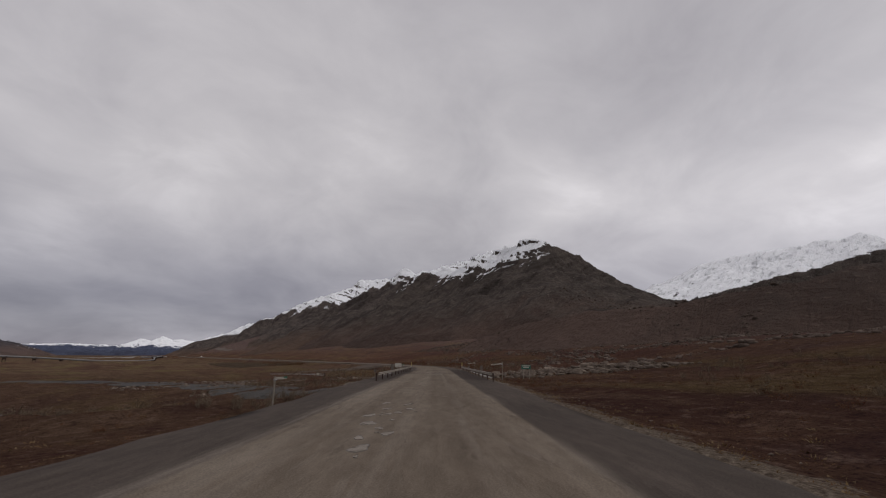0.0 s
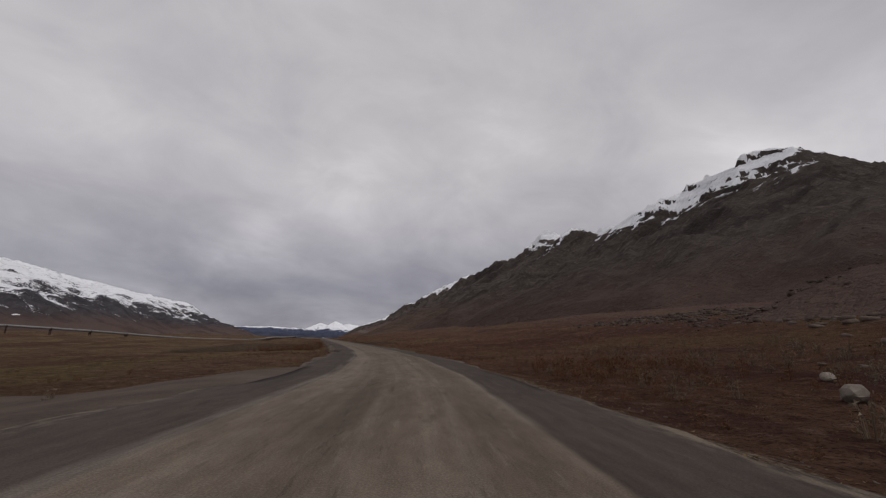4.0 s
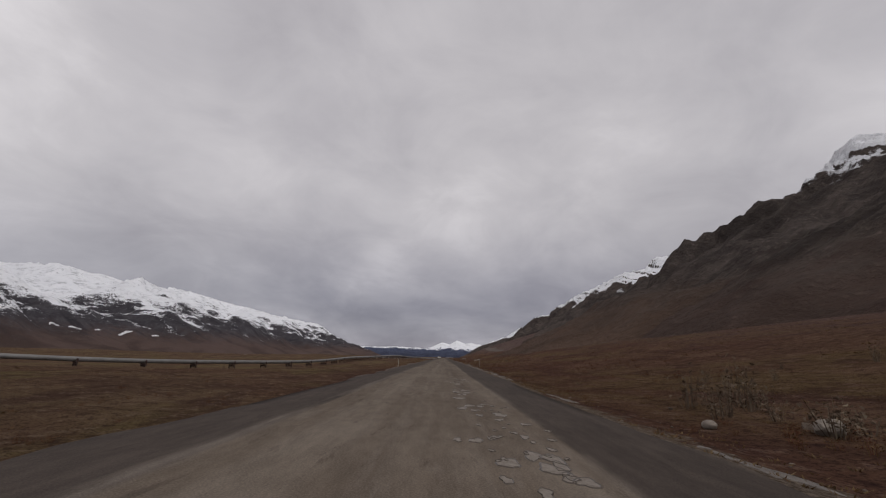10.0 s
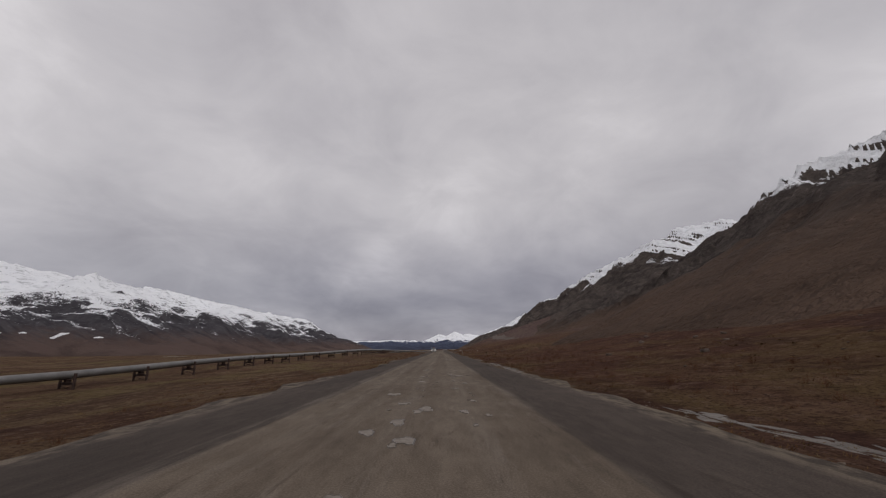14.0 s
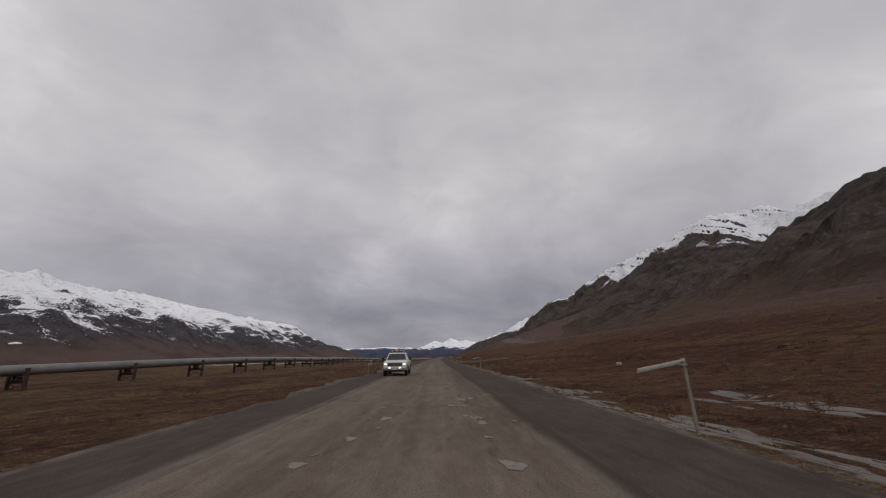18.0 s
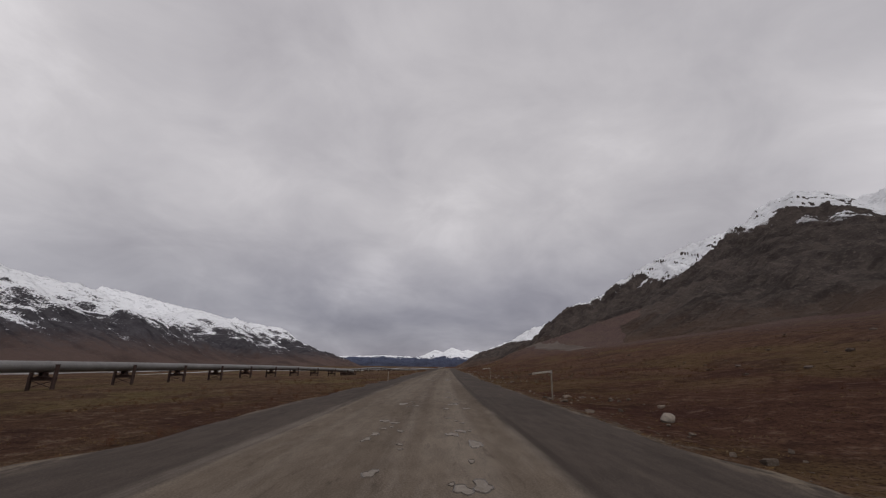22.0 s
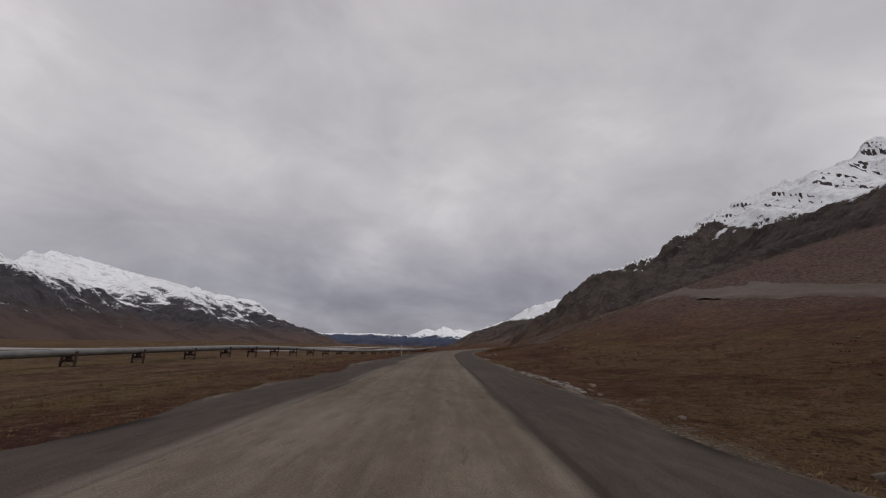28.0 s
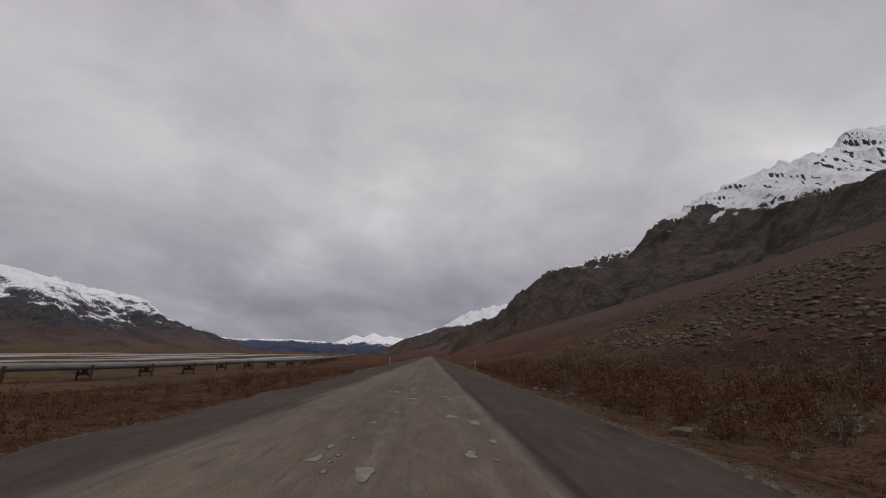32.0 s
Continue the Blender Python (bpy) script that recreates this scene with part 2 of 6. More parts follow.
def tundra_material():
    """Autumn tundra: rust, straw and olive in patches and hummocks."""
    m, t, b = material("autumn_tundra")
    pos = place_of(t)
    patch = noise_node(t, pos, 0.018, 5.0, 0.6, 0.4)
    band = noise_node(t, scaled(t, pos, (0.10, 0.022, 0.3)), 1.0, 6.0, 0.65, 0.6)
    heath = noise_node(t, pos, 0.14, 6.0, 0.68, 0.3)
    tuft = noise_node(t, pos, 1.1, 7.0, 0.72)
    fine = noise_node(t, pos, 8.0, 4.0, 0.7)
    col = ramp_node(t, patch, [(0.30, (0.070, 0.040, 0.027)), (0.43, (0.088, 0.052, 0.033)), (0.54, (0.098, 0.064, 0.038)), (0.68, (0.112, 0.070, 0.046))])
    col = mix_node(t, math_node(t, "MULTIPLY", range_node(t, band, 0.5, 0.62), 0.5), col, (0.050, 0.028, 0.022))
    olive = range_node(t, noise_node(t, scaled(t, pos, (0.06, 0.025, 0.1)), 1.0, 5.0, 0.6, 0.4), 0.49, 0.62)
    col = mix_node(t, math_node(t, "MULTIPLY", olive, 0.65), col, (0.112, 0.086, 0.038))
    col = mix_node(t, math_node(t, "MULTIPLY", range_node(t, heath, 0.51, 0.60), 0.5), col, (0.046, 0.025, 0.021))
    col = mix_node(t, math_node(t, "MULTIPLY", range_node(t, heath, 0.46, 0.36), 0.5), col, (0.142, 0.096, 0.060))
    col = mix_node(t, math_node(t, "MULTIPLY", range_node(t, tuft, 0.53, 0.66), 0.6), col, (0.172, 0.124, 0.086))
    # shadows between hummocks and tufts, painted dark where the relief noise is low
    col = mix_node(t, math_node(t, "MULTIPLY", range_node(t, tuft, 0.47, 0.36), 0.65), col, (0.030, 0.019, 0.016))
    col = mix_node(t, math_node(t, "MULTIPLY", range_node(t, fine, 0.52, 0.36), 0.8), col, (0.026, 0.017, 0.015))
    south = range_node(t, math_node(t, "ADD", node(t, "ShaderNodeSeparateXYZ", {0: pos}).outputs[1], math_node(t, "MULTIPLY", heath, 160.0)), 330.0, 150.0)
    col = mix_node(t, south, col, mix_node(t, 1.0, col, (0.69, 0.63, 0.67), "MULTIPLY"))
    # greyer sedge flats west of the road, redder heath on the slope to its east
    side = range_node(t, node(t, "ShaderNodeSeparateXYZ", {0: pos}).outputs[0], 60.0, 105.0)
    col = mix_node(t, side, mix_node(t, 1.0, col, (1.16, 1.20, 1.26), "MULTIPLY"), mix_node(t, 1.0, col, (1.03, 0.945, 1.05), "MULTIPLY"))
    # distance haze put into the colour: slopes turn duller as they rise
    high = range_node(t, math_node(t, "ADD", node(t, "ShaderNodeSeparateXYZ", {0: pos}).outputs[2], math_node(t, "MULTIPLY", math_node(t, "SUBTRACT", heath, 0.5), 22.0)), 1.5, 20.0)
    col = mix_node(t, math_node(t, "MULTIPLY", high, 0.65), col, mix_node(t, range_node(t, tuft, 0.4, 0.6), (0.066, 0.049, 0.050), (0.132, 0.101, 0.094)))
    # stones and dirt thrown from the road thin out over the verge
    verge = node(t, "ShaderNodeAttribute", attr="hollow").outputs["Fac"]
    thrown = range_node(t, math_node(t, "ADD", verge, math_node(t, "ADD", math_node(t, "MULTIPLY", math_node(t, "SUBTRACT", heath, 0.5), 1.6), math_node(t, "MULTIPLY", math_node(t, "SUBTRACT", tuft, 0.5), 1.6))), 0.42, 0.16)
    col = mix_node(t, thrown, col, mix_node(t, range_node(t, fine, 0.35, 0.7), (0.070, 0.053, 0.042), (0.200, 0.162, 0.128)))
    h = math_node(t, "ADD", math_node(t, "ADD", tuft, math_node(t, "MULTIPLY", heath, 1.5)), math_node(t, "MULTIPLY", fine, 0.4))
    finish(t, b, col, 1.0, 0.0, h, 1.0, 0.4, 0.0)
    return m


def mountain_material(name, snow_line, width, lower, rock_a, rock_b, aspect=0.0, bed=0.16, slope_part=1.0, bed_part=0.7, fine_part=0.5, foot_top=60.0, cliff=(0.62, 0.86), grain=1.9, streak_shade=0.5, north=0.0):
    """Dark scree and tundra slopes; snow thickens with height, lies on the treads and leaves the steep beds bare."""
    m, t, b = material(name)
    geo = t.nodes.new("ShaderNodeNewGeometry")
    pos, nor = geo.outputs["Position"], geo.outputs["Normal"]
    sp, sn = node(t, "ShaderNodeSeparateXYZ", {0: pos}), node(t, "ShaderNodeSeparateXYZ", {0: nor})
    big = noise_node(t, pos, 0.009, 5.0, 0.6, 0.3)
    mid = noise_node(t, pos, 0.05, 6.0, 0.65, 0.2)
    fine = noise_node(t, pos, grain * bed, 5.0, 0.72)
    runs = noise_node(t, scaled(t, pos, (0.012, 0.075, 0.012)), 1.0, 6.0, 0.68, 0.5)
    # beds that dip gently across the slope
    dip = math_node(t, "ADD", sp.outputs[2], math_node(t, "ADD", math_node(t, "MULTIPLY", sp.outputs[0], 0.20), math_node(t, "MULTIPLY", sp.outputs[1], -0.12)))
    dip = math_node(t, "ADD", dip, math_node(t, "ADD", math_node(t, "MULTIPLY", mid, 12.0), math_node(t, "MULTIPLY", big, 60.0)))
    # thin grey streaks: gully and ridge shading put into the snow's colour
    thin = range_node(t, noise_node(t, scaled(t, pos, (0.03, 0.16, 0.09)), bed * 8.0, 6.0, 0.7, 0.4), 0.50, 0.68)
    beds = noise_node(t, node(t, "ShaderNodeCombineXYZ", {0: dip, 1: math_node(t, "MULTIPLY", sp.outputs[0], 0.05), 2: math_node(t, "MULTIPLY", sp.outputs[1], 0.05)}).outputs[0], bed, 5.0, 0.65)
    level = math_node(t, "ADD", sp.outputs[2], math_node(t, "MULTIPLY", math_node(t, "SUBTRACT", big, 0.5), width * 1.6))
    level = math_node(t, "ADD", level, math_node(t, "MULTIPLY", math_node(t, "SUBTRACT", runs, 0.5), width * 1.5))
    level = math_node(t, "ADD", level, math_node(t, "MULTIPLY", sn.outputs[1], aspect))
    level = math_node(t, "ADD", level, math_node(t, "MULTIPLY", math_node(t, "MAXIMUM", math_node(t, "SUBTRACT", 1200.0, sp.outputs[1]), math_node(t, "MULTIPLY", math_node(t, "SUBTRACT", sp.outputs[1], 1900.0), 0.08)), north))
    depth = node(t, "ShaderNodeMapRange", {0: level, 1: snow_line - width, 2: snow_line + width, 3: -0.75, 4: 1.35}).outputs[0]
    flat = range_node(t, sn.outputs[2], cliff[0], cliff[1], -0.5, 0.5)
    keep = math_node(t, "ADD", depth, math_node(t, "MULTIPLY", flat, slope_part))
    keep = math_node(t, "ADD", keep, math_node(t, "MULTIPLY", math_node(t, "SUBTRACT", beds, 0.5), bed_part * 3.0))
    keep = math_node(t, "ADD", keep, math_node(t, "MULTIPLY", math_node(t, "SUBTRACT", fine, 0.5), fine_part * 2.4))
    outcrop = node(t, "ShaderNodeAttribute", attr="hollow").outputs["Fac"]
    keep = math_node(t, "SUBTRACT", keep, math_node(t, "MULTIPLY", outcrop, 1.5))
    keep = math_node(t, "MULTIPLY", range_node(t, keep, 0.36, 0.66), range_node(t, depth, -0.45, 0.15))
    rock = mix_node(t, range_node(t, mid, 0.35, 0.65), rock_a, rock_b)
    rock = mix_node(t, math_node(t, "MULTIPLY", range_node(t, fine, 0.5, 0.75), 0.8), rock, tuple(c * 1.7 for c in rock_b))
    rock = mix_node(t, math_node(t, "MULTIPLY", range_node(t, runs, 0.48, 0.64), 0.6), rock, tuple(c * 0.45 for c in rock_a))
    heath = mix_node(t, range_node(t, big, 0.4, 0.6), lower, tuple(c * 0.65 for c in lower))
    heath = mix_node(t, math_node(t, "MULTIPLY", range_node(t, fine, 0.55, 0.8), 0.7), heath, tuple(c * 1.6 for c in lower))
    foot = range_node(t, math_node(t, "ADD", sp.outputs[2], math_node(t, "ADD", math_node(t, "MULTIPLY", math_node(t, "SUBTRACT", mid, 0.5), 50.0), math_node(t, "MULTIPLY", math_node(t, "SUBTRACT", runs, 0.5), 60.0))), 10.0, foot_top)
    col = mix_node(t, foot, heath, rock)
    snow = mix_node(t, mid, (0.90, 0.905, 0.93), (0.76, 0.775, 0.82))
    snow = mix_node(t, math_node(t, "MULTIPLY", thin, streak_shade), snow, (0.40, 0.41, 0.44))
    col = mix_node(t, keep, col, snow)
    h = math_node(t, "ADD", math_node(t, "MULTIPLY", fine, 1.2), math_node(t, "ADD", math_node(t, "MULTIPLY", runs, 3.0), math_node(t, "MULTIPLY", mid, 3.0)))
    finish(t, b, col, 0.95, 0.0, h, 0.85, 3.0, 0.05)
    return m


gravel = road_material()
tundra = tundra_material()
east_rock = mountain_material("dark_scree_and_snow", 148.0, 24.0, (0.104, 0.069, 0.052), (0.053, 0.044, 0.041), (0.094, 0.077, 0.069), 8.0, 0.16, 1.3, 0.7, 0.6, 60.0, (0.42, 0.78), north=0.035)
first_rock = mountain_material("scree_and_thin_snow", 116.0, 18.0, (0.088, 0.060, 0.050), (0.046, 0.038, 0.034), (0.082, 0.067, 0.059), 40.0, 0.16, 1.5, 0.85, 0.55, 60.0, (0.45, 0.82))
west_rock = mountain_material("snowy_slopes", 76.0, 84.0, (0.100, 0.070, 0.062), (0.048, 0.045, 0.052), (0.074, 0.069, 0.076), 48.0, 0.085, 0.4, 0.6, 0.9, 70.0, (0.80, 0.97), 2.6, 0.75)
# the far range's blue is distance haze put into its rock colours
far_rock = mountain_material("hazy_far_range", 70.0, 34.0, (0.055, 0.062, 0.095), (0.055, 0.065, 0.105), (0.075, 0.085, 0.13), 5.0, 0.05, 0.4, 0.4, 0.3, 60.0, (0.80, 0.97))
back_rock = mountain_material("snow_covered_slopes", 130.0, 80.0, (0.06, 0.05, 0.045), (0.06, 0.055, 0.055), (0.09, 0.085, 0.085), 5.0, 0.06, 0.9, 0.6, 0.5, 60.0, (0.72, 0.93), 1.9, 0.9)
ice = speckled("dull_ice", (0.055, 0.045, 0.038), (0.165, 0.145, 0.128), 1.6, 0.6, 0.0, 14.0, 0.5, 0.03)
water = speckled("still_water", (0.05, 0.055, 0.06), (0.09, 0.09, 0.09), 0.6, 0.06, 0.0, 6.0, 0.05)
river_water = speckled("glacial_river", (0.020, 0.018, 0.016), (0.075, 0.070, 0.066), 0.5, 0.7, 0.0, 1.3, 1.0, 0.5, 0.06)
stone = speckled("grey_stone", (0.09, 0.08, 0.076), (0.30, 0.275, 0.255), 2.5, 0.85, 0.0, 25.0, 0.6, 0.03)
pale_stone = speckled("pale_dry_crust", (0.115, 0.096, 0.079), (0.245, 0.214, 0.184), 7.0, 0.8, 0.0, 30.0, 0.5, 0.02)
steel = speckled("dull_galvanised_steel", (0.25, 0.25, 0.26), (0.40, 0.40, 0.41), 0.7, 0.5, 0.6, 15.0, 0.1)
beam_steel = speckled("weathered_guard_rail", (0.15, 0.125, 0.10), (0.32, 0.285, 0.245), 1.4, 0.6, 0.2, 18.0, 0.15)
brown_steel = speckled("dark_brown_painted_steel", (0.032, 0.018, 0.015), (0.060, 0.038, 0.032), 3.0, 0.8, 0.0, 30.0, 0.2)
timber = speckled("grey_weathered_timber", (0.13, 0.11, 0.09), (0.27, 0.24, 0.20), 6.0, 0.9, 0.0, 45.0, 0.4)
white_board = speckled("weathered_white_board", (0.30, 0.28, 0.245), (0.47, 0.445, 0.39), 5.0, 0.7, 0.0, 40.0, 0.15)

# ---- plan: the road's line, and places along it ----
SPEED = 38.0
t_row = np.array([r[0] for r in PATH])
x_row, y_row = np.array([r[1] for r in PATH]), np.array([r[2] for r in PATH])
s_row = t_row * SPEED
# the line goes on straight at both ends
first = np.array([x_row[1] - x_row[0], y_row[1] - y_row[0]])
last = np.array([x_row[-1] - x_row[-2], y_row[-1] - y_row[-2]])
first, last = first / np.hypot(*first), last / np.hypot(*last)
s_all = np.concatenate(([-400.0], s_row, [s_row[-1] + 900.0]))
x_all = np.concatenate(([x_row[0] - 400 * first[0]], x_row, [x_row[-1] + 900 * last[0]]))
y_all = np.concatenate(([y_row[0] - 400 * first[1]], y_row, [y_row[-1] + 900 * last[1]]))


y_turn = (y_all[1:] + y_all[:-1]) / 2
x_turn = np.diff(y_all) / np.hypot(np.diff(x_all), np.diff(y_all))


def level_at(s):
    """Height of the road's crown: it comes down to the valley floor over the first 150 m."""
    return 0.30 * np.log1p(np.exp((150.0 - np.minimum(np.maximum(s, -150.0), 700.0)) / 22.0))


def spot(s, u, z=0.0):
    """The place u metres right of the driven line, s metres along it, z above the road's crown."""
    x, y = np.interp(s, s_all, x_all), np.interp(s, s_all, y_all)
    dx, dy = np.interp(s + 2, s_all, x_all) - np.interp(s - 2, s_all, x_all), np.interp(s + 2, s_all, y_all) - np.interp(s - 2, s_all, y_all)
    n = np.hypot(dx, dy)
    return x + u * dy / n, y - u * dx / n, level_at(s) + z


def plan(x, y):
    """Metres along the road and to its right, of a place on the plan."""
    s = np.interp(y, y_all, s_all) + np.maximum(y - y_all[-1], 0)
    xc = np.interp(y, y_all, x_all)
    turn = np.interp(y, y_turn, x_turn)
    return s, (x - xc) * turn


def heading(s):
    a, b = spot(s - 2, 0), spot(s + 2, 0)
    return math.degrees(math.atan2(-(b[0] - a[0]), b[1] - a[1]))


def lattice(x, y, seed):
    """Smooth value noise in -1..1 on the plan."""
    xi, yi = np.floor(x).astype(np.int64), np.floor(y).astype(np.int64)
    fx, fy = x - xi, y - yi
    fx, fy = fx * fx * (3 - 2 * fx), fy * fy * (3 - 2 * fy)

    def h(a, b):
        n = (a * 374761393 + b * 668265263 + seed * 1442695041) & 0x7FFFFFFF
        n = ((n ^ (n >> 13)) * 1274126177) & 0x7FFFFFFF
        return ((n ^ (n >> 16)) & 0xFFFF) / 32767.5 - 1

    top = h(xi, yi) * (1 - fx) + h(xi + 1, yi) * fx
    bottom = h(xi, yi + 1) * (1 - fx) + h(xi + 1, yi + 1) * fx
    return top * (1 - fy) + bottom * fy


def fractal(x, y, size, octaves, seed, ridged=False, fall=0.5):
    total, amp = np.zeros_like(x, dtype=float), 1.0
    for k in range(octaves):
        v = lattice(x / size, y / size, seed + k)
        total += amp * ((1 - 2 * np.abs(v)) if ridged else v)
        amp, size = amp * fall, size * 0.47
    return total


def sheet(name, X, Y, Z, mat, uv=None, smooth=True, keep=None, extra=None):
    """A grid of points as one mesh."""
    r, c = X.shape
    me = bpy.data.meshes.new(name)
    idx = np.arange(r * c).reshape(r, c)
    quads = np.stack([idx[:-1, :-1], idx[:-1, 1:], idx[1:, 1:], idx[1:, :-1]], -1).reshape(-1, 4)
    if keep is not None:
        k = (keep[:-1, :-1] | keep[:-1, 1:] | keep[1:, 1:] | keep[1:, :-1]).ravel()
        quads = quads[k]
        used = np.unique(quads)
        remap = np.full(r * c, -1)
        remap[used] = np.arange(len(used))
        quads, pts = remap[quads], np.stack([X, Y, Z], -1).reshape(-1, 3)[used]
    else:
        used, pts = np.arange(r * c), np.stack([X, Y, Z], -1).reshape(-1, 3)
    a, b = pts[quads[0, 1]] - pts[quads[0, 0]], pts[quads[0, 3]] - pts[quads[0, 0]]
    if a[0] * b[1] - a[1] * b[0] < 0:
        quads = quads[:, ::-1]
    me.vertices.add(len(pts))
    me.vertices.foreach_set("co", pts.ravel())
    me.loops.add(quads.size)
    me.loops.foreach_set("vertex_index", quads.ravel().astype(np.int32))
    me.polygons.add(len(quads))
    me.polygons.foreach_set("loop_start", np.arange(0, quads.size, 4, dtype=np.int32))
    me.polygons.foreach_set("use_smooth", np.full(len(quads), smooth))
    if uv is not None:
        layer = me.uv_layers.new(name="UVMap")
        layer.data.foreach_set("uv", uv.reshape(-1, 2)[used][quads.ravel()].ravel().astype(np.float32))
    me.update(calc_edges=True)
    me.validate()
    if extra is not None:
        layer = me.attributes.new("hollow", "FLOAT", "POINT")
        layer.data.foreach_set("value", extra.ravel()[used].astype(np.float32))
    me.materials.append(mat)
    return new(name, me)


# ---- ground and road ----
def side_height(s, u):
    """Height of the land against the road's crown, by the distance from the driven line."""
    right = np.interp(u, [4.9, 5.7, 7.6, 10.0], [-0.12, -0.26, -0.42, -0.28])
    ease = np.interp(s, [-100, 60, 130, 260, 1140, 1195, 1260], [0.09, 0.10, 0.12, 0.16, 0.16, 0.34, 0.34])
    rise = np.maximum(u - 10, 0)
    right = right + ease * rise * np.minimum(1, 0.35 + rise / 60.0) * (rise < 1e9)
    right = np.where(u > 200, ease * 190 - 0.28, right)
    drop = np.interp(s, [-100, 60, 150, 230, 330, 420, 480, 1130, 1200], [2.2, 2.4, 1.6, 1.3, 2.6, 2.4, 1.3, 1.3, 0.9])
    left = -0.15 - (drop - 0.15) * np.clip((-u - 6.2) / 4.5, 0, 1) ** 0.8
    left = left - np.clip((-u - 14) / 300, 0, 1) * (1.2 + level_at(s))
    low = np.interp(s, [300, 420, 455, 490, 525, 560, 595, 630, 665, 700, 735, 770, 805, 840, 875, 910, 945, 980, 1015, 1050, 1085, 1120, 1155, 1190, 1226, 1261, 1297, 1333, 1368, 1404, 1439, 1475, 1510, 1700], [1.5, -1.4, -0.2, 2.0, 3.5, 3.8, 3.4, 2.6, 1.8, 1.4, 0.9, 0.3, 0.1, 0.2, 0.3, 0.4, 0.6, 1.1, 2.1, 2.9, 3.2, 3.1, 2.7, 2.4, 2.7, 3.4, 4.0, 4.2, 4.1, 3.9, 3.7, 3.5, 3.4, 1.5])
    left = left - low * np.clip((-u - 13) / 40, 0, 1)
    left = left + np.maximum(-u - 500, 0) * 0.012
    return np.where(u > 0, right, left)


def land(s, u, rough=True):
    """Height of the ground, as offset from the road's crown."""
    z = side_height(s, u)
    if rough:
        off = np.clip((np.abs(u + 0.65) - 5.9) / 3.0, 0, 1)
        hum = fractal(s, u, 5.0, 3, 11) * 0.16 + fractal(s, u, 28.0, 2, 15) * 0.35 * np.clip(np.abs(u) / 40, 0, 1)
        hum = hum + fractal(s, u, 160.0, 2, 19) * 3.0 * np.clip((u - 40) / 120, 0, 1)
        z = z + hum * off
    run = np.where(u < 0, np.interp(-u, [0, 20, 34, 50, 75, 120], [58, 61, 74, 93, 112, 150]), 57 + 0.25 * u)
    wide = np.where(u < 0, (8.0 + 0.05 * np.abs(u)) * np.interp(-u, [0, 15, 26], [0.5, 0.5, 1.0]), 6.5)
    bed = np.exp(-((s - run) / wide) ** 2) * np.clip((np.where(u < 0, 130, 70) - np.abs(u)) / 30, 0, 1) * np.clip((np.abs(u) - 6.2) / 3, 0, 1)
    z = z - np.where(u < 0, 1.75, 1.0) * bed + 0.95 * np.exp(-((s - run + 1.25 * wide) / 3.2) ** 2) * np.clip((-u - 7.5) / 3, 0, 1) * np.clip((75 + u) / 20, 0, 1)
    pool = np.exp(-(((s - 670.5) / 5.6) ** 2 + ((u + 14.3) / 3.4) ** 2) ** 2)
    z = z * (1 - pool) - 1.52 * pool
    return np.where(np.abs(u + 0.65) < 5.45, -0.25, z)


def ground_z(x, y):
    s, u = plan(np.asarray(x, float), np.asarray(y, float))
    return level_at(s) + land(s, u)


u_near = np.concatenate([np.arange(-30, -12, 1.5), np.arange(-12, -4.5, 0.5), [-3, 0, 3], np.arange(4, 12, 0.5), np.arange(12, 30, 1.5)])
grow = 30 * 1.085 ** np.arange(1, 62)
u_cols = np.concatenate([-grow[::-1], u_near, grow[grow < 900], [1400, 2400, 4500]])
y_rows = np.concatenate([np.arange(-330, -60, 15), np.arange(-60, 1330, 2.5), np.arange(1330, 1700, 12), np.arange(1700, 5300, 60)])
GY, GU = np.meshgrid(y_rows, u_cols, indexing="ij")
GX = np.interp(GY, y_all, x_all) + GU / np.interp(GY, y_turn, x_turn)
GX = np.where(GY > y_all[-1], GX + 0.0, GX)
GZ = ground_z(GX, GY)


def lie(x, y):
    """Height of the ground's sheet itself at a place on the plan."""
    x, y = np.asarray(x, float), np.asarray(y, float)
    u = (x - np.interp(y, y_all, x_all)) * np.interp(y, y_turn, x_turn)
    i = np.clip(np.searchsorted(y_rows, y) - 1, 0, len(y_rows) - 2)
    j = np.clip(np.searchsorted(u_cols, u) - 1, 0, len(u_cols) - 2)
    a, b = (y - y_rows[i]) / (y_rows[i + 1] - y_rows[i]), (u - u_cols[j]) / (u_cols[j + 1] - u_cols[j])
    return (GZ[i, j] * (1 - b) + GZ[i, j + 1] * b) * (1 - a) + (GZ[i + 1, j] * (1 - b) + GZ[i + 1, j + 1] * b) * a


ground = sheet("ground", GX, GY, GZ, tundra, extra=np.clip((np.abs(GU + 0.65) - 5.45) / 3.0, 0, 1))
tagged(ground, "rust and straw coloured autumn tundra on both sides of the road", "ground", kind="structure")

ru = np.array([-6.6, -6.3, -5.8, -5.2, -4.6, -4.2, -3.9, -3.6, -3.2, -2.6, -1.8, -1.2, -0.6, 0.2, 1.0, 1.7, 2.2, 2.7, 3.4, 4.0, 4.6, 5.0, 5.3])
rs = np.arange(-60, 1640, 1.0)
S2, U2 = np.meshgrid(rs, ru, indexing="ij")
ragged = np.where(U2 < -6.0, -0.7, np.where(U2 > 4.8, 0.6, 0)) * (fractal(S2, U2 * 0, 7.0, 3, 33) + 0.6 * fractal(S2, U2 * 0, 2.2, 1, 37))
crown = -0.0016 * (U2 + 1.2) ** 2 + 0.012 * fractal(S2, U2 * 3, 6.0, 3, 41)
